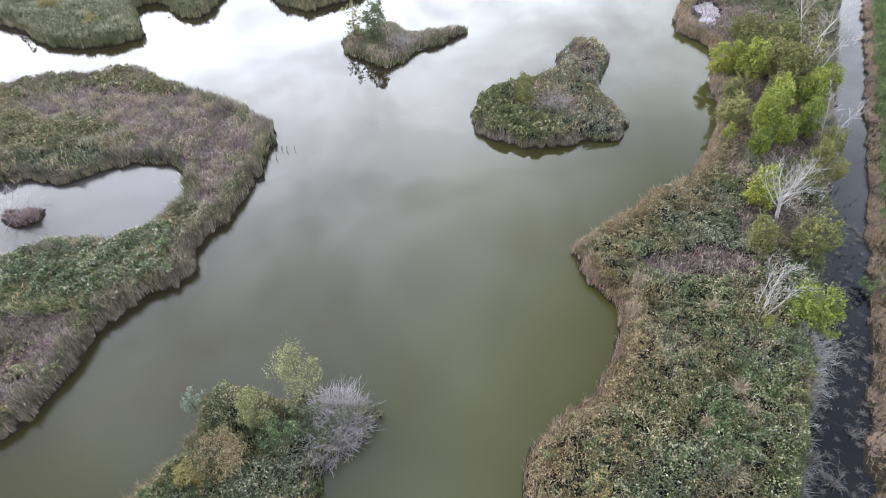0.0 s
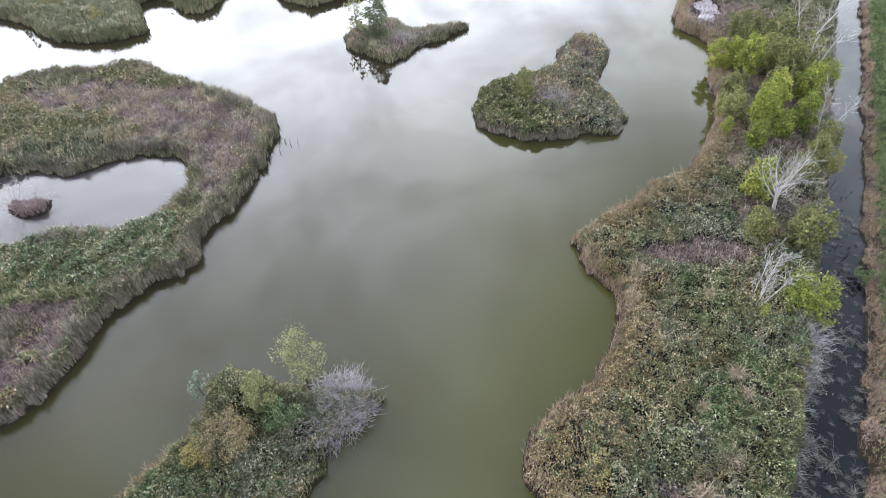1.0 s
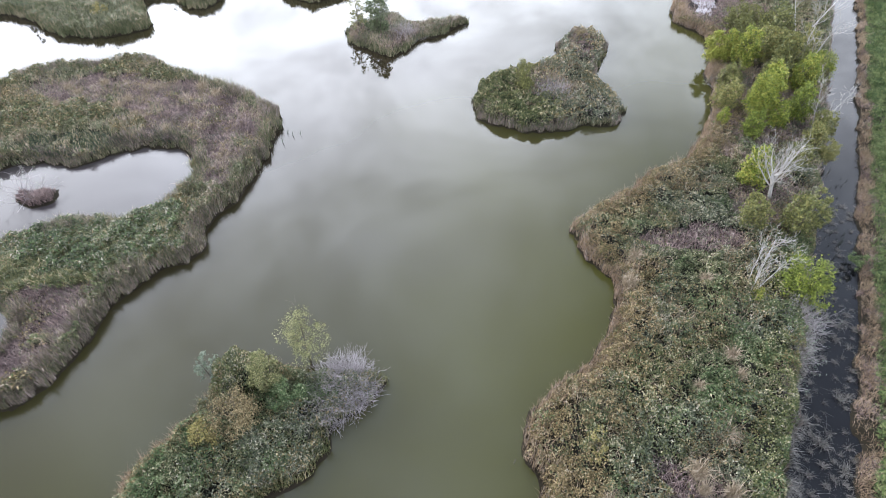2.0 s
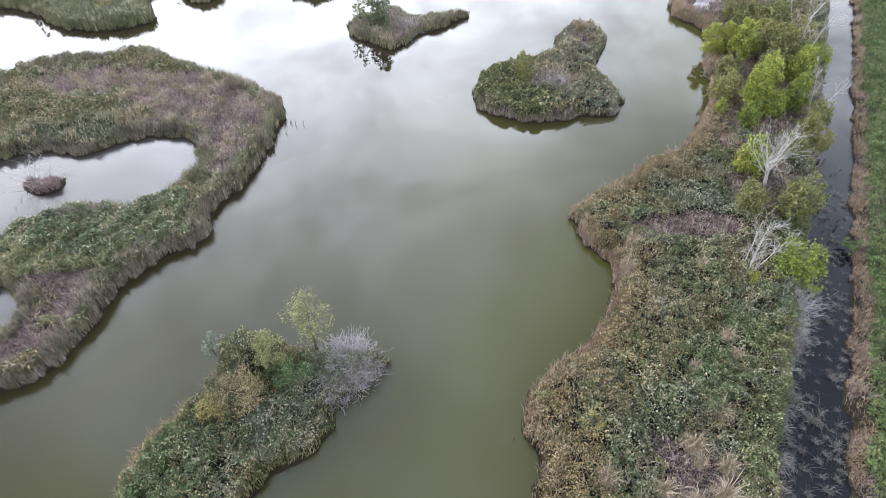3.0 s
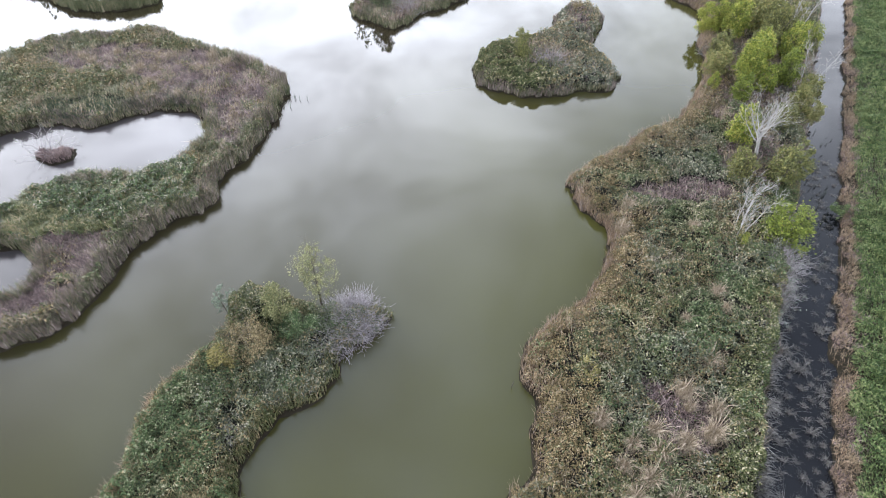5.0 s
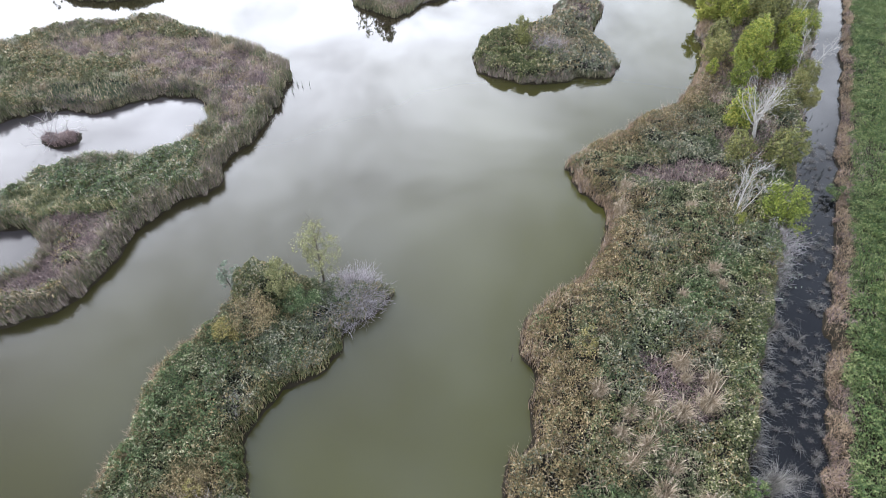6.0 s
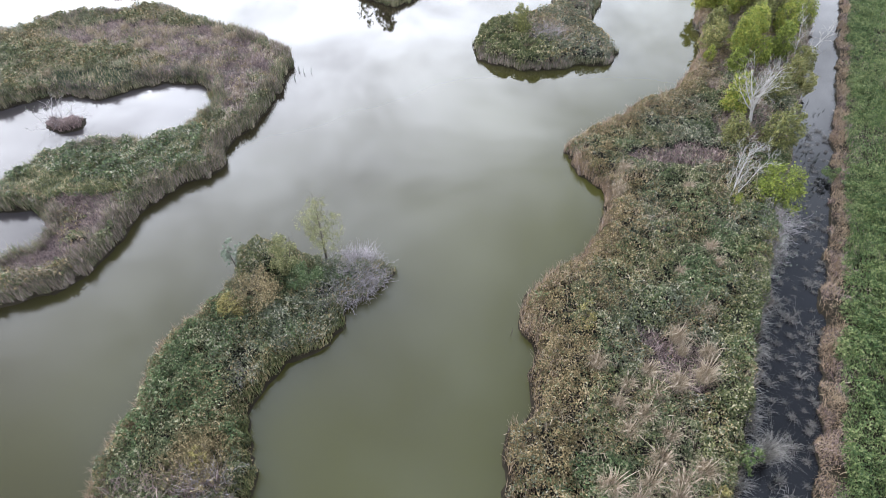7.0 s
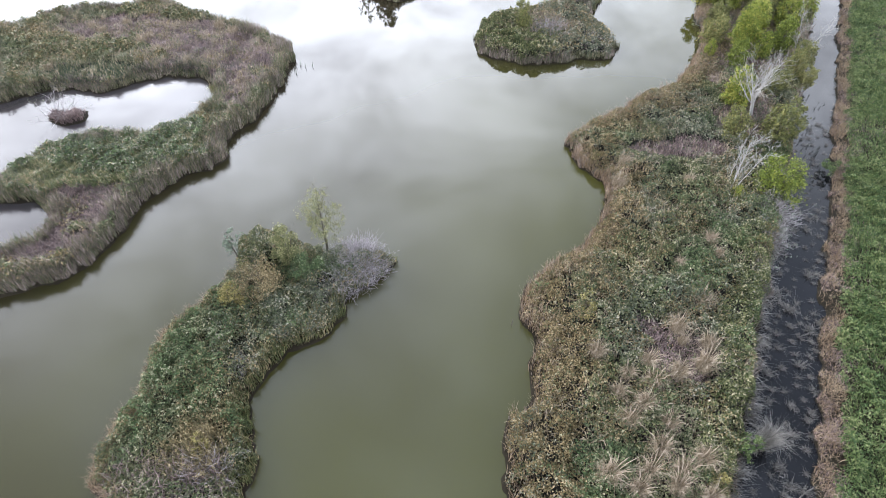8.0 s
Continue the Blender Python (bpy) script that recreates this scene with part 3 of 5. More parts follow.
# ---- vegetation cover ----
def spot(x, y, cx, cy, rx, ry=None, turn=0.0, soft=0.35):
    """1 in the middle of a drift of plants, fading to 0 at an uneven edge."""
    c, s = math.cos(radians(turn)), math.sin(radians(turn))
    u, v = (x - cx) * c + (y - cy) * s, -(x - cx) * s + (y - cy) * c
    r = np.hypot(u / rx, v / (ry or rx)) + 0.7 * (vnoise(x, y, 2.3) - 0.5) + 0.35 * (vnoise(x, y, 0.8) - 0.5)
    return 1 - step(r, 1.1 - soft, 1.1 + max(0, soft - 0.35))


def bumps(x, y):
    return 0.55 * (vnoise(x, y, 3.1) - 0.5) + 0.75 * (vnoise(x, y, 1.15) - 0.5) + 0.6 * (vnoise(x, y, 0.55) - 0.5)


def top_of(d, x, y, tall, brim):
    """Height of the plants' tops; brim: metres from the water's edge over which they rise."""
    return 0.2 + tall * step(d, -0.35, brim) * (1 + 0.55 * bumps(x, y))


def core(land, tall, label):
    """The matted lower layer of stems and litter under the leaves, its colour near black to paint the shade in their
    gaps.
    """
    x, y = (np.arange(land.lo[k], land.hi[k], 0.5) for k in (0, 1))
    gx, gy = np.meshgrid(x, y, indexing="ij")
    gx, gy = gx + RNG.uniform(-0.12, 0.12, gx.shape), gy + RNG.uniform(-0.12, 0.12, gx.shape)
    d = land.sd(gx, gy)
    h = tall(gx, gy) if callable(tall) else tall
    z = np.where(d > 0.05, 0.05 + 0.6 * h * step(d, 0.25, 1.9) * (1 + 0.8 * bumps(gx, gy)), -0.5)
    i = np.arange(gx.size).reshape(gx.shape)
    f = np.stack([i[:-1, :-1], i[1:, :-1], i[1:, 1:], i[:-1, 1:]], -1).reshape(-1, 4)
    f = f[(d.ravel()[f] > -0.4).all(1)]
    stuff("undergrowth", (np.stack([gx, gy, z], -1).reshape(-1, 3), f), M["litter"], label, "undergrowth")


def leaves(land, density, chance, tall, length, width, material, name, label, depth=0.25, brim=0.9, rise=0.2, category="herbs"):
    x, y, d = land.scatter(density, lambda x, y, d: chance(x, y, d) * (0.25 + 0.75 * step(vnoise(x, y, 0.6), 0.25, 0.6)))
    h = tall(x, y) if callable(tall) else tall
    z = top_of(d, x, y, h, brim)
    z = z - np.minimum(RNG.exponential(depth, len(x)), z - 0.1)
    stuff(name, leaf_arrays(x, y, z, length, width, rise), M[material], label, category)


def blades(land, density, chance, height, width, lean, droop, material, name, label, lift=0.0, away=None, spread=1.0, category="reeds"):
    """lift: how far up in the canopy the visible blades begin, as a share of the height of the plants below."""
    x, y, d = land.scatter(density, chance)
    h = height(x, y) if callable(height) else height
    z = 0.05 + lift * step(d, 0.0, 0.9) * (1 + 0.5 * bumps(x, y))
    stuff(name, blade_arrays(x, y, z, h * (0.8 + 0.5 * vnoise(x, y, 1.3)) * (0.66 + 0.34 * step(d, -0.1, 1.2)), width, lean, droop, away, spread), M[material], label, category)


def edge(d, a, b, fade=0.3):
    return step(d, a - fade, a) * (1 - step(d, b, b + fade))


# --- west land with its ponds
def west_zones(x, y):
    purple = np.maximum(spot(x, y, -31, 60, 11.5, 7, -25, 0.5), spot(x, y, -25.5, 50, 3, 6, 8))
    purple = np.maximum(purple, spot(x, y, -46, 66.5, 10, 4, -5, 0.55))
    purple = np.maximum(purple, np.maximum(spot(x, y, -36, 29.5, 5, 4, 30), np.maximum(spot(x, y, -40.5, 33.5, 3, 2), spot(x, y, -37, 23.5, 4, 2.5, 20))))
    purple = purple * (0.8 + 0.2 * step(vnoise(x, y, 2.0), 0.2, 0.5))
    green = np.maximum(spot(x, y, -36, 36.3, 10, 4.6, 10), spot(x, y, -29.5, 40, 3, 4))
    band = spot(x, y, -42, 54.3, 13, 2.6, 2)
    return purple, green, band


def west_tall(x, y):
    p, g, b = west_zones(x, y)
    return np.clip(1.7 - 0.6 * p + 0.2 * g - 0.8 * b, 0.6, 2.4)


def pick(i):
    return lambda x, y, d: west_zones(x, y)[i] * step(d, 0.3, 0.9)


def west_rest(x, y, d):
    p, g, b = west_zones(x, y)
    return np.clip(1 - 1.15 * p - 0.8 * g - 0.8 * b, 0, 1) * step(d, 0.2, 0.8)


core(WEST, west_tall, "matted litter and stems under marsh plants, darkened as if in shade")
leaves(WEST, 50, lambda x, y, d: west_rest(x, y, d) * step(vnoise(x, y, 4), 0.2, 0.7), west_tall, 0.4, 0.2, "herb", "marsh_herbs", "low olive-green marsh herbs on the large island")
leaves(WEST, 45, lambda x, y, d: west_rest(x, y, d) * step(vnoise(x, y, 3.3), 0.3, 0.65), west_tall, 0.3, 0.15, "tan_leaf", "brown_herbs", "brown withered herbs among the marsh grass")
blades(WEST, 105, west_rest, 0.65, 0.045, 0.8, 0.35, "reed", "marsh_grass", "olive-green marsh grass bending over", lift=1.05)
blades(WEST, 34, lambda x, y, d: west_rest(x, y, d) * step(vnoise(x, y, 2.2), 0.4, 0.75), 0.85, 0.055, 0.7, 0.35, "straw", "pale_grass", "pale straw-coloured grass plumes among the herbs", lift=1.1, away=-0.6, spread=0.8, category="grass")
blades(WEST, 190, lambda x, y, d: np.maximum(pick(0)(x, y, d), 0.3 * step(d, 0.3, 0.9) * step(vnoise(x, y, 2.7), 0.4, 0.7)), 0.5, 0.045, 0.8, 0.3, "heather", "dry_grass", "purplish-brown dry grass in low mats", lift=0.75, category="grass")
blades(WEST, 22, lambda x, y, d: pick(0)(x, y, d) * step(vnoise(x, y, 1.4), 0.4, 0.6), 0.7, 0.045, 0.6, 0.3, "reed", "sparse_grass", "olive grass clumps in the dry mats", lift=0.75, category="grass")
blades(WEST, 40, lambda x, y, d: pick(0)(x, y, d) * step(vnoise(x, y, 1.9), 0.62, 0.78), 0.9, 0.05, 0.7, 0.4, "straw", "straw_clumps", "straw-coloured grass clumps in the dry mats", lift=0.7, category="grass")
leaves(WEST, 40, lambda x, y, d: step(d, 0.3, 0.9) * (0.25 + 0.75 * west_zones(x, y)[0]) * step(vnoise(x, y, 1.6), 0.4, 0.75), west_tall, 0.26, 0.11, "tan_leaf", "withered_herbs", "brown withered herbs in the dry grass")
blades(WEST, 150, pick(1), 0.7, 0.045, 0.95, 0.6, "reed_fresh", "drooping_reeds", "dense green reeds lying over towards the pond", lift=1.3, away=2.4, spread=1.0)
leaves(WEST, 70, pick(1), west_tall, 0.4, 0.17, "herb_fresh", "green_leaves", "fresh green leaves in lumps over the drooping reeds", depth=0.3)
leaves(WEST, 90, pick(1), west_tall, 0.38, 0.15, "herb_blue", "reed_leaves", "grey-green leaves among the drooping reeds")
blades(WEST, 110, pick(2), 0.9, 0.05, 0.3, 0.12, "reed_dark", "dark_reeds", "upright blue-green reeds beside the pond", lift=0.35)
blades(WEST, 140, lambda x, y, d: edge(d, -0.1, 1.7) * (0.12 + 0.88 * np.maximum(step(vnoise(x, y, 3), 0.45, 0.65), 0.85 * (1 - step(y - 1.2 * x, 60, 80)) * step(x, -34, -30))), lambda x, y: 1.9 - 0.9 * spot(x, y, -41, 52.5, 15, 4), 0.045, 0.18, 0.08, "reed_dry", "dry_reeds", "grey-tan dry reed stalks standing along the water")
blades(WEST, 85, lambda x, y, d: edge(d, -0.1, 1.6), lambda x, y: 1.8 - 0.85 * spot(x, y, -41, 52.5, 15, 4), 0.05, 0.3, 0.15, "reed", "green_reeds", "olive reeds fringing the water")

# --- far islands
for land, label in ((NORTH_WEST, "far reed-covered island"), (NORTH, "small far reedy shore")):
    core(land, 1.6, "matted stems under the reeds, darkened as if in shade")
    blades(land, 60, lambda x, y, d: step(d, 0.2, 0.9), 1.2, 0.08, 0.6, 0.35, "reed", "marsh_grass", "olive marsh grass on a " + label, lift=0.9)
    leaves(land, 40, lambda x, y, d: step(d, 0.3, 0.9) * step(vnoise(x, y, 3.5), 0.3, 0.7), 1.7, 0.42, 0.18, "herb", "marsh_herbs", "green herbs on a " + label)
    blades(land, 90, lambda x, y, d: edge(d, -0.1, 1.4), 1.7, 0.07, 0.2, 0.1, "reed", "dry_reeds", "olive-green reeds along the edge of a " + label)
core(SPIT, 1.0, "matted litter under dry grass, darkened as if in shade")
blades(SPIT, 35, lambda x, y, d: step(d, 0.2, 0.9), 0.8, 0.06, 0.7, 0.3, "heather", "dry_grass", "purplish dry grass on a small island", lift=0.6, category="grass")
blades(SPIT, 25, lambda x, y, d: step(d, 0.2, 0.9), 0.8, 0.06, 0.7, 0.3, "straw", "pale_grass", "pale dry grass on a small island", lift=0.6, category="grass")
blades(SPIT, 80, lambda x, y, d: step(d, 0.3, 0.9) * step(vnoise(x, y, 2.5), 0.4, 0.7), 0.9, 0.06, 0.6, 0.3, "reed", "marsh_grass", "olive grass on a small island", lift=0.6)
blades(SPIT, 110, lambda x, y, d: edge(d, -0.1, 1.1), 1.1, 0.06, 0.3, 0.15, "reed", "dry_reeds", "olive reeds along the edge of a small island")

# --- heart-shaped island
def heart_dry(x, y):
    return np.maximum(np.maximum(spot(x, y, 14.5, 65.5, 4.5, 3), spot(x, y, 21, 77.5, 2.6, 4.5)), spot(x, y, 13.5, 68.5, 4, 1.6))


core(HEART, 1.6, "matted litter under leafy herbs, darkened as if in shade")
leaves(HEART, 95, lambda x, y, d: step(d, -0.1, 0.4) * (1 - 0.85 * heart_dry(x, y)) * (1 - step(x, 11, 15)), 1.7, 0.38, 0.2, "herb", "leafy_herbs", "leafy green herbs with pale seed heads on an island", depth=0.28)
leaves(HEART, 80, lambda x, y, d: step(d, -0.1, 0.4) * (1 - 0.85 * heart_dry(x, y)) * step(x, 11, 15), 1.6, 0.38, 0.17, "herb_blue", "grey_herbs", "grey-green herbs on the island", depth=0.28)
leaves(HEART, 90, lambda x, y, d: step(d, -0.1, 0.4) * (1 - 0.85 * heart_dry(x, y)) * (1 - step(x, 10, 17)), 1.8, 0.34, 0.19, "herb_lime", "pale_herbs", "pale yellow-green herb tops on the island", depth=0.15)
leaves(HEART, 34, lambda x, y, d: step(d, -0.1, 0.4) * (0.45 + 0.55 * edge(d, 0.0, 1.5)) * step(vnoise(x, y, 3), 0.3, 0.6), 1.8, 0.3, 0.16, "tan_leaf", "autumn_herbs", "rusty autumn herbs along the island's edge", depth=0.3)
blades(HEART, 90, lambda x, y, d: heart_dry(x, y) * step(d, 0.3, 0.8), 0.7, 0.05, 0.7, 0.3, "heather", "dry_grass", "purplish dry grass in the island's middle", lift=0.7, category="grass")
blades(HEART, 130, lambda x, y, d: edge(d, -0.1, 1.0) * step(vnoise(x, y, 2.4), 0.3, 0.6), 1.4, 0.05, 0.2, 0.08, "reed_dry", "tan_reeds", "tan dry reed stalks standing along the island's edge")
blades(HEART, 40, lambda x, y, d: step(d, 0.6, 1.2) * step(vnoise(x, y, 2.1), 0.45, 0.7), 0.8, 0.06, 0.7, 0.35, "straw", "pale_grass", "pale dry grass among the island's herbs", lift=1.0, category="grass")
blades(HEART, 90, lambda x, y, d: edge(d, -0.1, 0.7), 1.1, 0.05, 0.25, 0.1, "reed", "dry_reeds", "olive reed stalks along the island's edge")

# --- near island
def near_tan(x, y, d):
    return np.clip(step(vnoise(x, y, 2.6) + (0.4 + 0.5 * (x - 0.35 * y < -21)) * edge(d, -0.2, 1.2) - 0.35, 0.2, 0.6), 0, 1)


def near_tall(x, y):
    return 1.75 + 1.15 * spot(x, y, -17.0, 22.6, 2.4, 1.7, 35, 0.8) + 0.5 * spot(x, y, -10, 22, 4, 1.2, 0) - 0.85 * spot(x, y, -17.4, 4.2, 2.7, 2.4, 0)


core(NEAR, near_tall, "matted litter under reeds and herbs, darkened as if in shade")
def near_flank(x, y):
    """The grey-green slope towards the sunrise side."""
    return spot(x, y, -10.5, 17.5, 3.2, 7.5, -48)


leaves(NEAR, 200, lambda x, y, d: step(d, -0.1, 0.4) * (1 - 0.6 * near_tan(x, y, d)) * (1 - 0.6 * near_flank(x, y)) * (1 - 0.6 * step(vnoise(x, y, 4), 0.5, 0.7)), near_tall, 0.22, 0.11, "herb", "leafy_herbs", "green leafy herbs covering the near island", depth=0.25)
leaves(NEAR, 230, lambda x, y, d: step(d, -0.1, 0.4) * np.maximum(near_flank(x, y), 0.65 * step(vnoise(x, y, 4), 0.4, 0.7)), near_tall, 0.22, 0.09, "herb_blue", "grey_herbs", "soft grey-green herbs on the near island's slope", depth=0.22)
leaves(NEAR, 170, lambda x, y, d: step(d, -0.1, 0.5) * np.maximum(spot(x, y, -21.5, 10, 1.6, 6, -8), np.maximum(spot(x, y, -15.2, 6.8, 1.6, 1.4), 0.7 * step(vnoise(x, y, 2.8), 0.66, 0.8))), near_tall, 0.22, 0.12, "herb_fresh", "fresh_herbs", "fresh green herbs in patches on the near island", depth=0.18)
leaves(NEAR, 330, lambda x, y, d: step(d, 0, 0.5) * spot(x, y, -16.6, 22.4, 3.6, 2.6, 35), near_tall, 0.24, 0.13, "herb_lime", "mound_herbs", "olive herbs and creepers over a mound on the near island", depth=0.7)
leaves(NEAR, 75, lambda x, y, d: step(d, 0, 0.5) * near_tan(x, y, d) * step(x * -0.5 + y * 0.6, -6, 22), near_tall, 0.22, 0.12, "tan_leaf", "autumn_herbs", "yellow-brown herbs along the near island's edge", depth=0.25)
blades(NEAR, 110, lambda x, y, d: (1 - spot(x, y, -17.2, 22.8, 2.6, 2, 35)) * step(d, 0.1, 0.6) * step(vnoise(x, y, 3), 0.25, 0.6), 0.6, 0.03, 0.8, 0.5, "reed_fresh", "bending_reeds", "green reeds bending over on the near island", lift=1.25)
blades(NEAR, 60, lambda x, y, d: step(d, 0.2, 0.8) * np.maximum(near_flank(x, y), np.maximum(spot(x, y, -13.4, 15, 1.6, 2.6, 30), spot(x, y, -15.8, 10.6, 1.6))) * step(vnoise(x, y, 1.7), 0.3, 0.6), 0.8, 0.035, 0.7, 0.5, "tuft", "grey_reeds", "grey-green wilted reeds on the near island", lift=1.1)
blades(NEAR, 30, lambda x, y, d: step(d, 0.3, 0.8) * spot(x, y, -18.5, 1, 6, 3, 0), 0.9, 0.045, 0.8, 0.4, "heather", "dry_grass", "brownish dry grass on the near island", lift=1.2, category="grass")
blades(NEAR, 260, lambda x, y, d: edge(d, -0.25, 0.7) * (1 - step(x - 0.35 * y, -21, -18)), 1.4, 0.03, 0.35, 0.12, "reed_pink", "plumed_reeds", "tan plumed reeds fringing the near island")
blades(NEAR, 120, lambda x, y, d: edge(d, -0.1, 1.3) * step(x - 0.35 * y, -22, -19), 1.6, 0.045, 0.3, 0.12, "reed_fresh", "green_reeds", "green reeds standing along the near island's shore")

# --- long bank between lake and ditch
def bank_side(x, y):
    """Metres from the ditch's field edge, towards the lake."""
    return (DITCH_A.x - x) * ACROSS.x + (DITCH_A.y - y) * ACROSS.y


def bank_tan(x, y, d):
    lake = step(bank_side(x, y), 10.0, 12.5)
    low = 1 - step(d + 3.2 * (vnoise(x, y, 2.3) - 0.5), 2.2 + 1.6 * step(-y, -20, -12), 5.2)
    return np.clip(np.maximum(lake * low, 0.4 * step(vnoise(x, y, 2.4), 0.42, 0.7)) * (0.6 + 0.6 * vnoise(x, y, 1.5)), 0, 1)


def bank_lime(x, y, d):
    return np.clip(np.maximum((1 - step(bank_side(x, y) + 2 * (vnoise(x, y, 2.0) - 0.5), 7.0, 8.6)) * (1 - step(y, 22, 28)), 0.45 * step(vnoise(x + 40, y, 3.0), 0.5, 0.75)), 0, 1)


def bank_fresh(x, y):
    a = np.maximum(spot(x, y, 9.6, 2.2, 2.2, 2.6), spot(x, y, 21.5, 18.5, 2.0, 3.0, -27))
    return np.maximum(a, 0.6 * step(vnoise(x, y - 30, 2.6), 0.66, 0.82))


def bank_dry(x, y):
    a = np.maximum(spot(x, y, 17, 11.5, 3, 3.2), spot(x, y, 27, 36.5, 5.5, 2, -5))
    return np.maximum(np.maximum(a, spot(x, y, 22, 36.5, 3, 1.8)), spot(x, y, 47, 88, 9, 8))


def bank_bare(x, y):
    return 0.9 * spot(x, y, 44.3, 91, 3.0, 6.0, -18)


def bank_wood(x, y):
    return np.maximum(spot(x, y, 42, 62, 9, 16, -27), spot(x, y, 35, 42, 4, 6, -27))


def bank_tall(x, y):
    return 1.6 - 0.55 * bank_dry(x, y) - 0.4 * bank_wood(x, y) - 0.6 * bank_bare(x, y)


NEAR_BOX = (0, -14, 90, 128)


def on_bank(f):
    return lambda x, y, d: step(d, -0.1, 0.4) * (1 - 0.85 * bank_dry(x, y)) * (1 - bank_bare(x, y)) * f(x, y, d)


core(BANK, bank_tall, "matted litter and stems under the bank's herbs, darkened as if in shade")
leaves(BANK, 230, on_bank(lambda x, y, d: (1 - 0.9 * bank_tan(x, y, d)) * (1 - 0.7 * bank_lime(x, y, d)) * (1 - 0.6 * bank_wood(x, y)) * (1 - 0.75 * step(vnoise(x, y, 5), 0.5, 0.7))), bank_tall, 0.23, 0.13, "herb", "leafy_herbs", "dense dark green herbs with pale leaf tips on the bank", depth=0.28)
leaves(BANK, 210, on_bank(lambda x, y, d: (1 - 0.8 * bank_tan(x, y, d)) * (1 - 0.7 * bank_lime(x, y, d)) * (1 - 0.6 * bank_wood(x, y)) * step(vnoise(x, y, 5), 0.45, 0.7)), bank_tall, 0.22, 0.12, "herb_blue", "grey_herbs", "grey-green herbs in drifts on the bank", depth=0.28)
leaves(BANK, 280, on_bank(bank_tan), bank_tall, 0.19, 0.11, "tan_leaf", "autumn_herbs", "golden-brown autumn herbs beside the water", depth=0.25)
leaves(BANK, 220, on_bank(lambda x, y, d: bank_lime(x, y, d) * (1 - 0.8 * bank_tan(x, y, d)) * (1 - bank_wood(x, y))), bank_tall, 0.2, 0.13, "herb_lime", "pale_herbs", "yellow-green herbs with cream-coloured leaves along the ditch", depth=0.22)
leaves(BANK, 230, on_bank(lambda x, y, d: bank_fresh(x, y) * (1 - 0.8 * bank_tan(x, y, d)) * (1 - bank_wood(x, y))), bank_tall, 0.24, 0.13, "herb_fresh", "fresh_herbs", "fresh green herbs in patches on the bank", depth=0.2)
blades(BANK, 22, on_bank(lambda x, y, d: step(vnoise(x, y, 2.2), 0.45, 0.75)), 0.8, 0.05, 0.7, 0.4, "straw", "pale_grass", "pale dry grass among the bank's herbs", lift=1.1, category="grass")
blades(BANK, 70, on_bank(lambda x, y, d: bank_wood(x, y)), 0.8, 0.06, 0.7, 0.4, "heather", "woodland_grass", "dry brown grass under the trees", lift=0.7, category="grass")
blades(BANK, 110, lambda x, y, d: bank_dry(x, y) * (1 - bank_bare(x, y)) * step(d, 0.2, 0.6), 0.6, 0.05, 0.7, 0.3, "heather", "dry_grass", "purplish-brown dry grass in a hollow of the bank", lift=0.7, category="grass")
blades(BANK, 110, lambda x, y, d: edge(d, -0.2, 1.3, 0.6) * (0.3 + 0.7 * step(y, 11, 20)) * (bank_side(x, y) > 9), 1.8, 0.035, 0.3, 0.12, "reed_pink", "plumed_reeds", "pinkish-tan plumed reeds fringing the bank")
blades(BANK, 45, lambda x, y, d: edge(d, -0.1, 0.8) * (0.3 + 0.7 * step(y, 14, 24)), 1.6, 0.05, 0.2, 0.1, "reed_dry", "dry_reeds", "dry reed stalks along the bank's water line")
leaves(BANK, 40, on_bank(lambda x, y, d: spot(x, y, 40, 82, 4, 6) * 1.0), 1.6, 0.35, 0.14, "herb", "shore_herbs", "olive herbs on the far bend of the bank")

blades(BANK, 210, lambda x, y, d: edge(bank_side(x, y), 3.9, 4.9, 0.5) * step(-y, -34, -28) * (0.25 + 0.75 * step(vnoise(x, y, 1.4), 0.35, 0.6)), 1.15, 0.03, 1.0, 0.6, "tuft", "fallen_reeds", "grey dead reeds fallen over into the ditch", lift=0.45, away=-0.5, spread=0.8)

# --- field edge beyond the ditch
def field_w(x, y):
    return (x - DITCH_A.x) * ACROSS.x + (y - DITCH_A.y) * ACROSS.y


core(FIELD, lambda x, y: 0.8 + 0 * x, "matted litter under the field's growth, darkened as if in shade")
FIELD_ON = lambda x, y: (y < 105) * np.where(field_w(x, y) < 8.5, 1.0, 0.12 * (field_w(x, y) < 16))
blades(FIELD, 90, lambda x, y, d: FIELD_ON(x, y) * edge(d, -0.1, 1.2, 0.4) * step(vnoise(x, y, 1.2), 0.45, 0.6), 0.7, 0.045, 0.7, 0.3, "heather", "withered_bank_grass", "dull purplish dry grass along the ditch's field side", lift=0.3, category="grass")
blades(FIELD, 180, lambda x, y, d: FIELD_ON(x, y) * edge(d, -0.1, 0.6, 0.5) * (0.2 + 0.8 * step(vnoise(x, y, 1.4), 0.3, 0.6)), 0.8, 0.035, 0.7, 0.3, "reed_pink", "dry_bank_grass", "brown dry grass along the ditch's field side", lift=0.3, category="grass")
leaves(FIELD, 210, lambda x, y, d: FIELD_ON(x, y) * step(d, 0.5, 1.3) * (0.35 + 0.65 * step(vnoise(x, y, 3.3), 0.2, 0.5)), lambda x, y: 0.75 + 0.6 * vnoise(x, y, 0.9), 0.27, 0.12, "crop", "field_herbs", "bright green leafy growth covering the field", depth=0.35)
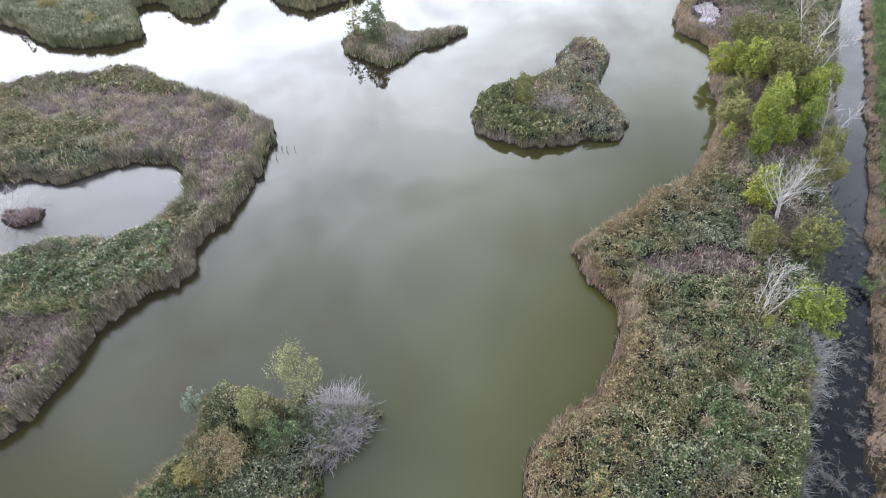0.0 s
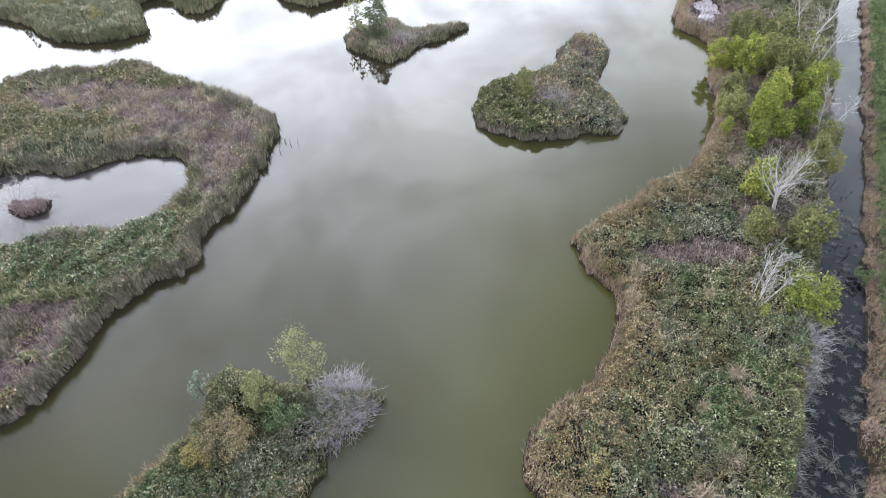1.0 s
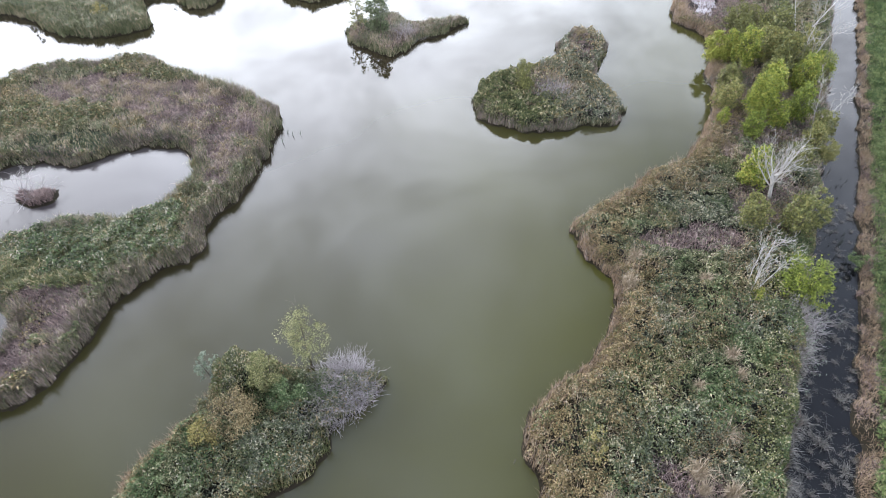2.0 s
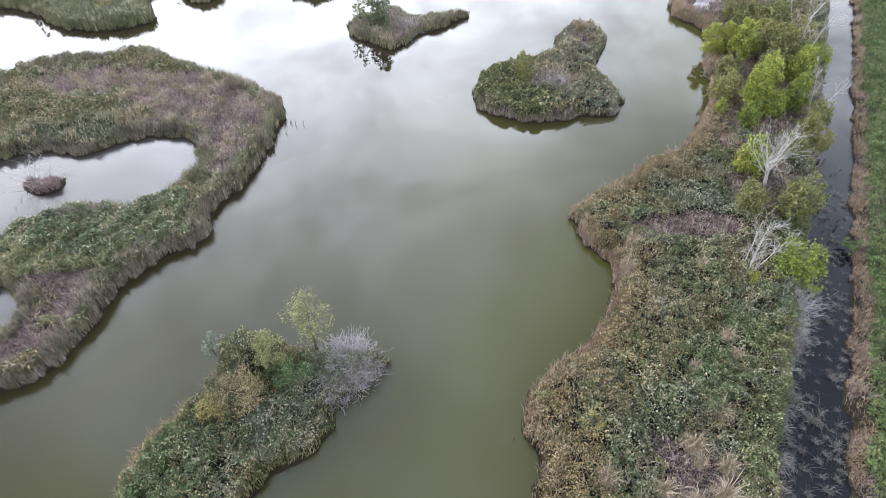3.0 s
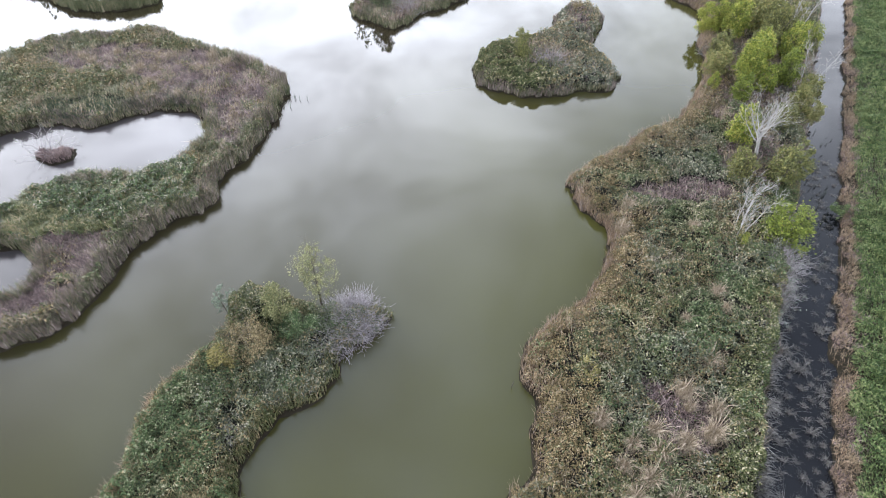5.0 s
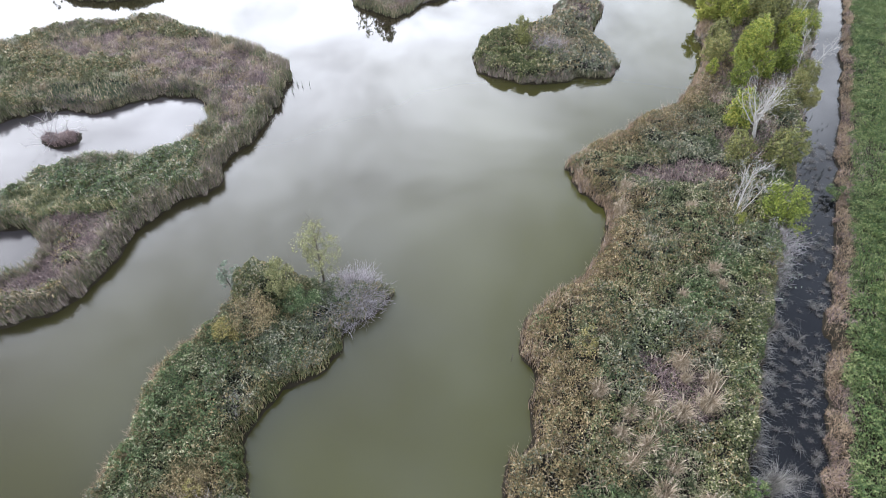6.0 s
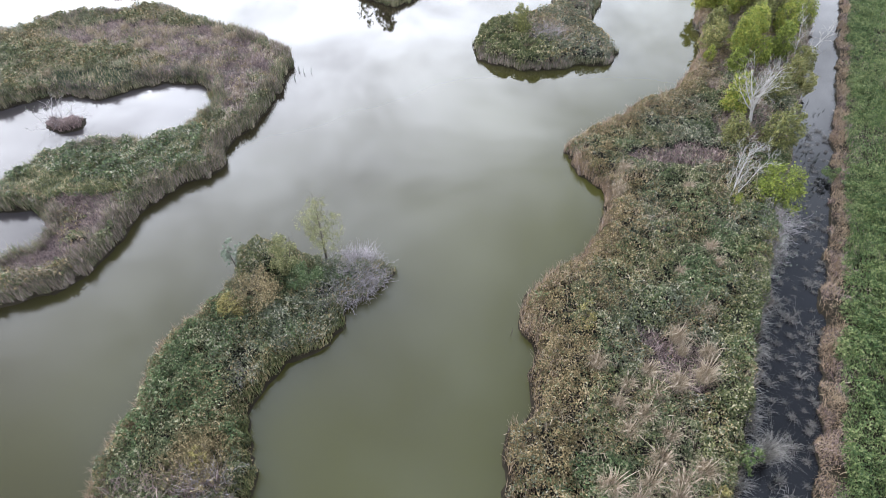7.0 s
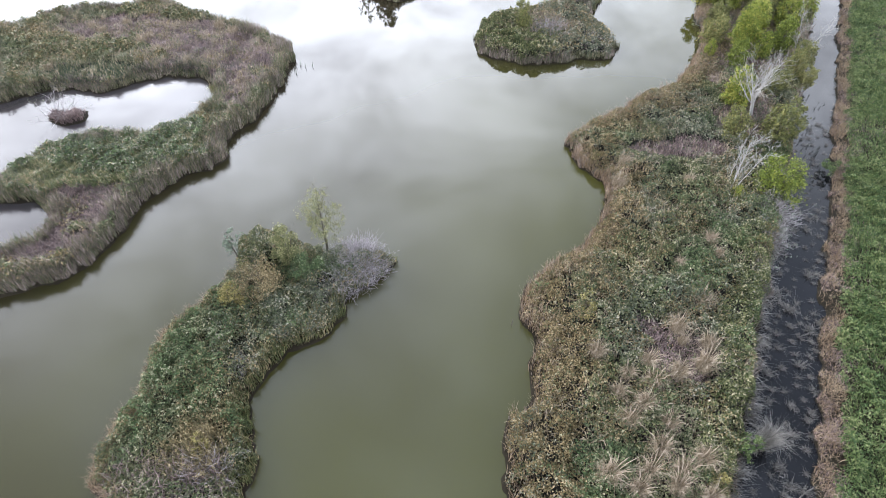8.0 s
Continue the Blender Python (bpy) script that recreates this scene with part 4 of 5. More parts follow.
blades(FIELD, 70, lambda x, y, d: FIELD_ON(x, y) * step(d, 0.8, 1.6) * (0.4 + 0.6 * step(vnoise(x, y, 3), 0.3, 0.7)), 0.6, 0.04, 0.8, 0.45, "crop", "field_grass", "green grass blades lying over in the field", away=2.2, spread=0.6, lift=0.6, category="grass")
blades(FIELD, 25, lambda x, y, d: FIELD_ON(x, y) * step(d, 0.8, 1.5) * (1 - step(vnoise(x, y, 3.3), 0.25, 0.42)), 0.55, 0.05, 0.7, 0.4, "heather", "faded_grass", "faded brownish grass in gaps of the field", lift=0.4, category="grass")
blades(FIELD, 25, lambda x, y, d: FIELD_ON(x, y) * edge(d, 5.5, 7.2, 0.6), 0.6, 0.05, 0.7, 0.4, "straw", "dry_strip", "faded dry grass strip in the field", lift=0.5, category="grass")

core(ISLET, 0.7, "litter mound of the tiny islet, darkened as if in shade")
blades(ISLET, 160, lambda x, y, d: step(d, -0.1, 0.3), 0.75, 0.045, 0.6, 0.2, "heather", "dead_reeds", "purplish-grey dead reeds on a tiny islet", lift=0.5)

sand = bmesh.new()
bmesh.ops.create_grid(sand, x_segments=16, y_segments=24, size=1)
for v in sand.verts:
    u = v.co.copy()
    reach = max(abs(u.x), abs(u.y))
    way = u.normalized() if reach > 0 else Vector((1, 0, 0))
    r = reach * (0.75 + 0.9 * noise.noise(way * 1.6 + Vector((3, 1, 0))) + 0.35 * noise.noise(u * 3.1))
    v.co = Vector((44.3 + way.x * r * 3.5 + way.y * r * 1.8, 91 + way.y * r * 6.0, 0.52 - 0.5 * max(0, reach - 0.7) + 0.1 * noise.noise(u * 5)))
sand.normal_update()
sand_mesh = bpy.data.meshes.new("sand_patch")
sand.to_mesh(sand_mesh)
sand.free()
sand_mesh.materials.append(M["sand"])
tagged(new("sand_patch", sand_mesh), "pale bare sandy patch on the bank", "sand", kind="structure")


# ---- trees and shrubs ----
def tubes(paths, sides=5):
    """One mesh's arrays for many tapering limbs; each path: an array of x, y, z, radius."""
    vs, fs, base = [], [], 0
    ang = np.linspace(0, 2 * np.pi, sides, endpoint=False)
    for p in paths:
        c, r = p[:, :3], p[:, 3]
        t = np.gradient(c, axis=0)
        t /= np.linalg.norm(t, axis=1, keepdims=True) + 1e-9
        ref = np.where(np.abs(t[:, 2:3]) > 0.9, [[1.0, 0, 0]], [[0, 0, 1.0]])
        u = np.cross(t, ref)
        u /= np.linalg.norm(u, axis=1, keepdims=True) + 1e-9
        w = np.cross(t, u)
        ring = c[:, None] + r[:, None, None] * (np.cos(ang)[None, :, None] * u[:, None] + np.sin(ang)[None, :, None] * w[:, None])
        n = len(p)
        i = base + np.arange(n * sides).reshape(n, sides)
        j = np.roll(i, -1, 1)
        fs.append(np.stack([i[:-1], j[:-1], j[1:], i[1:]], -1).reshape(-1, 4))
        vs.append(ring.reshape(-1, 3))
        base += n * sides
    return np.concatenate(vs), np.concatenate(fs)


def limb(rng, start, heading, length, r0, r1, bend=0.25, lift=0.1, n=6):
    """A crooked limb."""
    p, h = np.array(start, float), np.array(heading, float)
    out = [[*p, r0]]
    for k in range(1, n):
        h = h + rng.normal(0, bend / n * 2, 3) + [0, 0, lift / n]
        h /= np.linalg.norm(h)
        p = p + h * length / (n - 1)
        out.append([*p, r0 + (r1 - r0) * k / (n - 1)])
    return np.array(out)


def branch_out(rng, path, count, a, length, spread, ratio=0.5, lift=0.2, bend=0.3, n=5):
    """Side limbs that leave a limb from the share a of its length on."""
    out = []
    for k in range(count):
        t = a + (1 - a) * (k + rng.random()) / count
        f = t * (len(path) - 1)
        i = min(int(f), len(path) - 2)
        q = path[i] + (path[i + 1] - path[i]) * (f - i)
        d = path[i + 1, :3] - path[i, :3]
        d /= np.linalg.norm(d)
        side = rng.normal(0, 1, 3)
        side -= d * side.dot(d)
        side /= np.linalg.norm(side)
        h = d * math.cos(spread) + side * math.sin(spread)
        out.append(limb(rng, q[:3], h, length * rng.uniform(0.6, 1.2) * (1.15 - 0.5 * t), q[3] * ratio, 0.006, bend, lift, n))
    return out


def leafy_tree(name, seed, height, width, leaf_mat, bark, label, category="tree", stems=1, leaf=0.28, count=3800, low=0.18):
    """A tree or large bush with trunk, limbs and a loose crown of leaves round its twigs."""
    rng = np.random.default_rng(seed)
    trunks, limbs, twigs = [], [], []
    for s in range(stems):
        off = rng.normal(0, 0.25 if stems > 1 else 0.03, 2)
        h = np.array([*(rng.normal(0, 0.1, 2) + off * 0.5), 1.0])
        trunks.append(limb(rng, (*(off * 0.6), -0.3), h / np.linalg.norm(h), height * rng.uniform(0.8, 1.0), 0.018 * height / stems ** 0.5, 0.012, 0.2, 0.2, 8))
    for t in trunks:
        limbs += branch_out(rng, t, max(5, int(15 / stems)), low, width * 0.42, 0.75, 0.5, 0.6)
    for b in limbs:
        twigs += branch_out(rng, b, 4, 0.35, width * 0.2, 0.8, 0.5, 0.3, n=4)
    tree = empty_thing(name, Matrix.Identity(4), label, category)
    part("trunk", mesh_of("trunk", *tubes(trunks, 7), bark, True), tree)
    part("bough", mesh_of("bough", *tubes(limbs + twigs, 4), bark, True), tree, kind="stuff")
    # the crown: rounded lobes stacked round the trunk, each a shell of leaf clumps
    lobes = max(8, int(9 + height * 1.3))
    u = (np.arange(lobes) + rng.uniform(0.1, 0.9, lobes)) / lobes
    ang = np.arange(lobes) * 2.4 + rng.uniform(-0.6, 0.6, lobes)
    reach = width * 0.34 * np.sin(np.pi * (0.12 + 0.83 * u)) ** 0.7 * rng.uniform(0.6, 1.15, lobes)
    lift_ = height * (low + (1.0 - low) * u * 0.9)
    mid = np.stack([reach * np.cos(ang), reach * np.sin(ang), lift_], 1)
    bulk = width * 0.175 * (1.15 - 0.5 * u) * rng.uniform(0.75, 1.2, lobes)
    clumps = count // 16
    owner = rng.choice(lobes, clumps, p=bulk ** 2 / (bulk ** 2).sum())
    d = rng.normal(0, 1, (clumps, 3)) + [0, 0, 0.45]
    d /= np.linalg.norm(d, axis=1, keepdims=True)
    centre = mid[owner] + d * (bulk[owner] * rng.uniform(0.5, 1.0, clumps) ** 0.6 * rng.uniform(0.85, 1.3, clumps))[:, None] * [1, 1, 1.2]
    pick_ = rng.integers(0, clumps, count)
    p = centre[pick_] + rng.normal(0, 1, (count, 3)) * (0.045 * width * rng.uniform(0.5, 1.3, clumps))[pick_][:, None]
    p[:, 2] = np.maximum(p[:, 2], 0.15 * height * rng.random(count) + 0.1)
    part("crown", mesh_of("crown", *leaf_arrays(p[:, 0], p[:, 1], p[:, 2], leaf, leaf * 0.7, 0.0), leaf_mat), tree, kind="stuff")
    return tree


def dead_tree(seed, height, width, lean, label, stems=1, fork=0.3, spread=0.7, bole=1.0):
    """bole: the trunk's share of the height; a short one carries a fan of long limbs."""
    rng = np.random.default_rng(seed)
    trunks = []
    for s in range(stems):
        h = np.array([lean[0] + rng.normal(0, 0.25) * (stems > 1), lean[1] + rng.normal(0, 0.2) * (stems > 1), 1.0])
        trunks.append(limb(rng, (rng.normal(0, 0.15), rng.normal(0, 0.15), -0.3), h / np.linalg.norm(h), height * bole * rng.uniform(0.85, 1.05), (0.012 if bole == 1 else 0.021) * height / stems ** 0.35, 0.014 if bole == 1 else 0.011 * height, 0.35, 0.1, 9))
    tree = empty_thing("dead_tree", Matrix.Identity(4), label, "dead tree")
    for t in trunks:
        part("trunk", mesh_of("trunk", *tubes([t], 8), M["dead_wood"], True), tree)
        for b in branch_out(rng, t, (9 if stems < 3 else 7) + 4 * (bole < 1), fork, width * 0.6 if bole == 1 else height * 0.62, spread, 0.5, 0.5, 0.4, 7):
            bough = part("limb", mesh_of("limb", *tubes([b], 5), M["dead_wood"], True), tree)
            twigs = branch_out(rng, b, 5 if bole == 1 else 9, 0.2, width * 0.3, 0.7, 0.6, 0.3, 0.4, 5)
            twigs += [f for q in twigs for f in branch_out(rng, q, 2, 0.25, width * 0.15, 0.7, 0.7, 0.2, 0.3, 3)]
            for q in twigs:
                q[:, 3] = np.maximum(q[:, 3] * 0.8, 0.01)
            part("twig", mesh_of("twig", *tubes(twigs, 3), M["dead_wood"], True), bough, kind="stuff")
    return tree


def twig_shrub(seed, height, width, label, count=420, leafy=0, leaf_mat=None, material="twig_grey", name="bare_shrub"):
    """A dense bare shrub of thin forking stems, with a few leaves if any."""
    rng = np.random.default_rng(seed)
    x, y = rng.normal(0, width * 0.2, count), rng.normal(0, width * 0.2, count)
    paths = []
    for i in range(count):
        h = np.array([x[i] * 1.6 / width + rng.normal(0, 0.45), y[i] * 1.6 / width + rng.normal(0, 0.45), rng.uniform(0.4, 1.0)])
        dome = math.sqrt(max(0.15, 1 - (x[i] ** 2 + y[i] ** 2) / (width * 0.5) ** 2))
        p = limb(rng, (x[i], y[i], 0), h / np.linalg.norm(h), height * dome * rng.uniform(0.7, 1.15), 0.02, 0.008, 0.9, -0.1, 5)
        paths.append(p)
    shrub = empty_thing(name, Matrix.Identity(4), label, "shrub")
    twigs = [q for p in paths for q in branch_out(rng, p, 2, 0.35, height * 0.3, 0.8, 0.7, 0.1, 0.5, 3)]
    for p in twigs:
        p[:, 3] = np.maximum(p[:, 3], 0.007)
    part("stem", mesh_of("stem", *tubes(paths, 3), M[material], True), shrub, kind="stuff")
    part("twig", mesh_of("twig", *tubes(twigs, 3), M[material], True), shrub, kind="stuff")
    if leafy:
        q = np.concatenate([p[-2:, :3] for p in twigs])
        q = q[rng.integers(0, len(q), leafy)] + rng.normal(0, 0.12, (leafy, 3))
        part("foliage", mesh_of("foliage", *leaf_arrays(q[:, 0], q[:, 1], np.maximum(q[:, 2], 0.1), 0.2, 0.09), M[leaf_mat]), shrub, kind="stuff")
    return shrub


def tussock(name, seed, height, width, material, label, count=700, plumes=26, plume_mat=None, group="", droop=0.6, blade=0.016):
    """A fountain of arching grass blades, with plumes on stalks if it has them."""
    rng = np.random.default_rng(seed)
    a, r = rng.uniform(0, 2 * np.pi, count), np.abs(rng.normal(0, width * 0.1, count))
    ob = empty_thing(name, Matrix.Identity(4), label, "grass", group)
    x, y = r * np.cos(a), r * np.sin(a)
    out = np.clip(rng.normal(0.75, 0.3, count), 0.1, 1.3)
    v, f = blade_arrays(x, y, np.zeros(count), height, blade, width / height * 0.42 * out, droop, a, 0.35)
    v[:, 0] += (0.05 + 0.15 * v[:, 2]) * v[:, 2]     # the wind has laid it over to one side
    part("blade", mesh_of("blade", v, f, M[material]), ob, kind="stuff")
    if plumes:
        a = rng.uniform(0, 2 * np.pi, plumes)
        v, f = blade_arrays(0.2 * np.cos(a), 0.2 * np.sin(a), np.full(plumes, 0.1), height * 1.12, blade * 3.4, width / height * 0.28, 0.25, a, 0.3)
        v[:, 0] += (0.05 + 0.15 * v[:, 2]) * v[:, 2]
        for k in range(plumes):
            part("plume", mesh_of("plume", v[k * 5:k * 5 + 5], f[:3], M[plume_mat or material]), ob)
    return ob


def stand(ob, x, y, z=0.2, turn=0.0, size=1.0, tall=1.0):
    return pose(x, y, z, 0, 0, turn) @ Matrix.Diagonal((size, size, size * tall, 1))


def place_all(variants, places, z=0.2, sweep=360):
    """The first places take the variants themselves, all others copies; places: x, y, size, which."""
    used = set()
    for k, (x, y, size, which) in enumerate(places):
        m = stand(None, x, y, z, (k * 137.5) % sweep, size, 0.92 + 0.16 * ((k * 7) % 5) / 4)
        if which in used:
            copy_thing(variants[which], m)
        else:
            used.add(which)
    first = {}
    for k, (x, y, size, which) in enumerate(places):
        if which not in first:
            first[which] = stand(None, x, y, z, (k * 137.5) % sweep, size, 0.92 + 0.16 * ((k * 7) % 5) / 4)
    for which, m in first.items():
        variants[which].matrix_basis = m


POPLAR = "young poplar with yellow-green autumn leaves on the bank"
poplars = {
    "a": leafy_tree("poplar_tree", 11, 6.5, 3.6, M["poplar"], M["bark"], POPLAR),
    "b": leafy_tree("poplar_tree", 12, 6.5, 4.3, M["poplar"], M["bark"], POPLAR, stems=2),
    "c": leafy_tree("poplar_tree", 13, 6.0, 4.4, M["poplar_olive"], M["bark"], "olive-leaved poplar thinning out among the bank's trees", stems=2, count=3200),
    "d": leafy_tree("poplar_tree", 14, 5.0, 6.0, M["poplar"], M["bark"], "low spreading yellow-green poplar bush beside the ditch", stems=3, low=0.1, count=4800, leaf=0.25),
}
poplars["e"] = leafy_tree("poplar_tree", 15, 9.2, 5.0, M["poplar"], M["bark"], POPLAR, stems=2, count=6000)
for p in poplars.values():
    tagged(p, group="poplars on the bank")
place_all(poplars, [
    (33.7, 44.9, 1.0, "a"), (31.4, 38.7, 0.8, "c"), (35.6, 37.6, 1.0, "c"), (32.8, 30.4, 0.88, "d"), (39.4, 57.6, 0.82, "e"), (36.4, 60.1, 0.9, "c"),
    (34.8, 56.4, 0.5, "a"), (37.2, 53.8, 0.65, "b"), (40.9, 55.4, 0.75, "a"), (44.3, 57.3, 0.85, "b"), (48.3, 75.9, 1.3, "c"), (42.2, 69.9, 1.0, "b"), (40.6, 71.8, 0.8, "a"), (51.2, 72.0, 1.0, "c"), (46.8, 79.0, 0.9, "c"),
    (38.9, 72.6, 0.85, "a"), (52.6, 68.6, 0.7, "d"), (45.6, 53.6, 0.7, "c"), (45.5, 81.5, 0.9, "c"), (47.6, 63.4, 0.9, "b"), (44.5, 65.0, 0.95, "c"), (42.5, 62.0, 0.9, "b"), (46.8, 68.0, 1.1, "c"), (48.6, 66.8, 0.8, "c"), (43.4, 75.0, 0.9, "c"), (41.0, 61.0, 0.8, "a"), (44.3, 49.4, 0.55, "c"), (43.2, 51.0, 0.7, "c"),
    (38.5, 64.8, 0.8, "c"), (39.5, 47.5, 0.7, "c"), (46.0, 71.5, 1.1, "c"), (28.6, 29.5, 0.35, "d")])

for x, y, seed, h, w, lean, stems, fork, spread, label in (
        (35.5, 42.6, 36, 11.0, 7.5, (-0.3, 0.0), 1, 0.5, 0.62, "bleached bare dead tree with a wide spread of limbs"),
        (27.7, 29.4, 32, 6.4, 3.6, (0.42, 0.2), 4, 0.3, 0.5, "leaning dead tree of several slender bleached stems"),
        (53.5, 77.4, 33, 12.0, 7.0, (0.3, 0.25), 2, 0.3, 0.7, "tall bleached dead tree standing among poplars"),
        (50.0, 68.6, 34, 9.5, 5.0, (0.1, 0.15), 2, 0.3, 0.7, "bleached dead tree among olive poplars"),
        (44.9, 54.6, 35, 8.5, 3.6, (0.45, 0.3), 2, 0.3, 0.6, "leaning dead tree with white bark beside the ditch")):
    dead_tree(seed, h, w, lean, label, stems, fork, spread, 0.5 if stems == 1 else 1.0).matrix_basis = pose(x, y, 0.2)

# near island
for ob, x, y in (
        (leafy_tree("willow_tree", 41, 7.0, 4.4, M["willow"], M["bark"], "slender airy willow with pale green leaves on the near island", count=2600, leaf=0.15, low=0.3), -11.2, 23.7),
        (leafy_tree("willow_tree", 42, 5.8, 2.7, M["willow"], M["bark"], "rounded pale green willow bush on the near island", stems=2, count=3600, leaf=0.16, low=0.25), -14.0, 21.0),
        (leafy_tree("willow_tree", 43, 4.6, 1.8, M["willow_blue"], M["bark"], "small silvery willow at the near island's edge", count=1000, leaf=0.14, low=0.4), -18.8, 22.0),
        (leafy_tree("golden_bush", 44, 3.2, 2.5, M["golden"], M["bark"], "golden-yellow bush among the near island's herbs", "bush", 3, 0.14, 2600, low=0.25), -17.8, 16.9),
        (leafy_tree("brown_bush", 45, 3.9, 4.6, M["brown_bush"], M["bark"], "brown withering bush on the near island", "bush", 4, 0.13, 4600, low=0.25), -15.9, 18.2),
        (leafy_tree("green_bush", 46, 3.3, 3.4, M["herb_fresh"], M["bark"], "dark green bush on the near island", "bush", 4, 0.16, 4000, low=0.2), -12.3, 19.8),
        (twig_shrub(47, 2.9, 4.4, "bare lilac-grey shrub at the near island's tip", 1000), -8.2, 21.4),
        (twig_shrub(48, 2.5, 2.8, "bare grey shrub beside the near island's shore", 260), -9.6, 19.2),
        (twig_shrub(40, 2.9, 3.7, "wide tan-brown shrub of fine stems at the near island's southern end", 560, 4600, "brown_bush", "brown_bush", "brown_shrub"), -17.6, 4.6),
        (leafy_tree("golden_bush", 39, 3.1, 1.5, M["golden"], M["bark"], "small yellowish bush inside a tan shrub", "bush", 3, 0.13, 700, low=0.3), -17.0, 4.2),
        (twig_shrub(49, 2.8, 2.4, "half-bare grey shrub beside a tan shrub", 300, 300, "brown_bush"), -16.6, 2.9)):
    ob.matrix_basis = pose(x, y, 0.2)

# far islands
for ob, x, y in (
        (leafy_tree("island_tree", 51, 6.2, 4.4, M["willow"], M["bark"], "thinly leaved tree on a small far island", count=700, leaf=0.3), -12.0, 83.6),
        (leafy_tree("island_tree", 52, 7.0, 4.2, M["tree_dark"], M["bark"], "dense dark green tree on a small far island", stems=4, count=4600, leaf=0.26, low=0.08), -8.8, 82.4),
        (twig_shrub(53, 2.4, 4.6, "bare lilac-grey shrub on the small far island", 300), -5.2, 81.6),
        (leafy_tree("willow_bush", 54, 4.8, 3.4, M["poplar_olive"], M["bark"], "olive willow bush on the heart-shaped island", "bush", 4, 0.22, 3800, low=0.08), 11.2, 65.0),
        (twig_shrub(55, 3.0, 5.0, "bare grey twiggy shrub on the heart-shaped island", 520), 15.0, 63.6),
        (twig_shrub(56, 2.2, 4.5, "grey-green half-bare shrub on the heart-shaped island", 260, 700, "herb_blue"), 20.6, 61.0),
        (leafy_tree("brown_bush", 57, 2.4, 2.6, M["brown_bush"], M["bark"], "tan bush at the heart-shaped island's far end", "bush", 3, 0.2, 700, low=0.1), 21.4, 78.5),
        (leafy_tree("golden_bush", 58, 2.6, 3.0, M["golden"], M["bark"], "yellow bush on the far reedy island", "bush", 3, 0.24, 1100, low=0.1), -53.8, 88.6),
        (leafy_tree("golden_bush", 59, 2.8, 4.0, M["golden"], M["bark"], "broad yellow bush on the far reedy island", "bush", 3, 0.26, 1500, low=0.1), -62.6, 93.9),
        (twig_shrub(60, 4.2, 3.0, "bare thin shrub on the tiny islet", 30, 60, "tree_dark"), -45.6, 45.9)):
    ob.matrix_basis = pose(x, y, 0.2)

# shrubs along the bank
for k, (x, y, h, w, n) in enumerate(((31.6, 27.6, 2.2, 5.0, 380), (29.6, 24.4, 2.0, 4.0, 260), (33.6, 33.6, 1.8, 3.2, 180), (27.4, 21.0, 1.5, 2.8, 150))):
    twig_shrub(61 + k, h, w, "bare grey shrub leaning over the ditch", n, 500, "willow_blue").matrix_basis = pose(x, y, 0.2)
for ob, x, y in (
        (leafy_tree("golden_bush", 71, 3.0, 3.0, M["golden"], M["bark"], "yellowish bush among the bank's herbs", "bush", 3, 0.16, 900, low=0.1), 11.0, 15.6),
        (leafy_tree("brown_bush", 72, 3.0, 3.6, M["brown_bush"], M["bark"], "tan feathery bush on the bank", "bush", 4, 0.18, 1100, low=0.1), 12.2, 18.2),
        (leafy_tree("golden_bush", 73, 2.2, 1.8, M["golden"], M["bark"], "small yellow-green bush on the bank", "bush", 2, 0.18, 700, low=0.1), 17.0, 1.6),
        (leafy_tree("green_bush", 74, 2.0, 2.0, M["crop"], M["bark"], "small bright green bush beside the ditch", "bush", 3, 0.18, 700, low=0.1), 20.0, 4.0),
        # fallen twigs; the dark leaves are added in place of the trees' reflection
        (twig_shrub(75, 1.8, 2.8, "bare fallen twigs over the lake, with dark leaves added for a tree reflection", 50, 260, "tree_dark"), 38.0, 66.4)):
    ob.matrix_basis = pose(x, y, 0.2)

# pampas-like tussocks on the bank
PAMPAS = "straw-coloured grass tussock with pale plumes on the bank"
pampas = {k: tussock("grass_tussock", 80 + i, 1.5, 2.4, "straw", PAMPAS, group="grass tussocks on the bank", plumes=n, plume_mat="plume") for i, (k, n) in enumerate((("a", 30), ("b", 18), ("c", 40)))}
place_all(pampas, [
    (20.6, 16.2, 0.95, "a"), (17.8, 13.4, 0.95, "b"), (17.9, 12.2, 0.6, "c"), (19.8, 11.8, 0.9, "b"), (14.6, 10.4, 0.9, "c"), (16.7, 9.4, 1.0, "a"), (18.8, 9.9, 1.1, "c"),
    (14.7, 8.5, 1.0, "b"), (13.5, 6.9, 1.0, "a"), (12.1, 5.6, 0.9, "b"), (14.9, 5.4, 0.9, "b"), (13.8, 3.6, 1.0, "a"), (16.3, 2.8, 1.0, "b"), (9.9, 1.9, 1.1, "c"),
    (11.0, 11.2, 0.9, "b"), (23.8, 23.0, 0.8, "a"), (23.7, 21.2, 0.7, "b"), (11.6, 0.9, 0.9, "a"), (12.6, 2.0, 0.9, "c"), (14.9, 2.0, 1.0, "b"), (16.1, 0.4, 0.9, "a"),
    (12.9, 9.4, 0.8, "a"), (11.9, 7.8, 0.75, "b"), (20.2, 20.2, 0.6, "b"), (24.2, 31.2, 0.75, "c"), (18.4, 34.3, 0.9, "a"), (17.2, 31.0, 0.8, "b"), (14.2, 1.0, 0.9, "c")], 1.15, 110)
tussock("grass_tussock", 90, 2.0, 2.6, "tuft", "large pale fan of thin stems beside the ditch", 800, 0, droop=0.3).matrix_basis = pose(21.4, 4.4, 0.3)
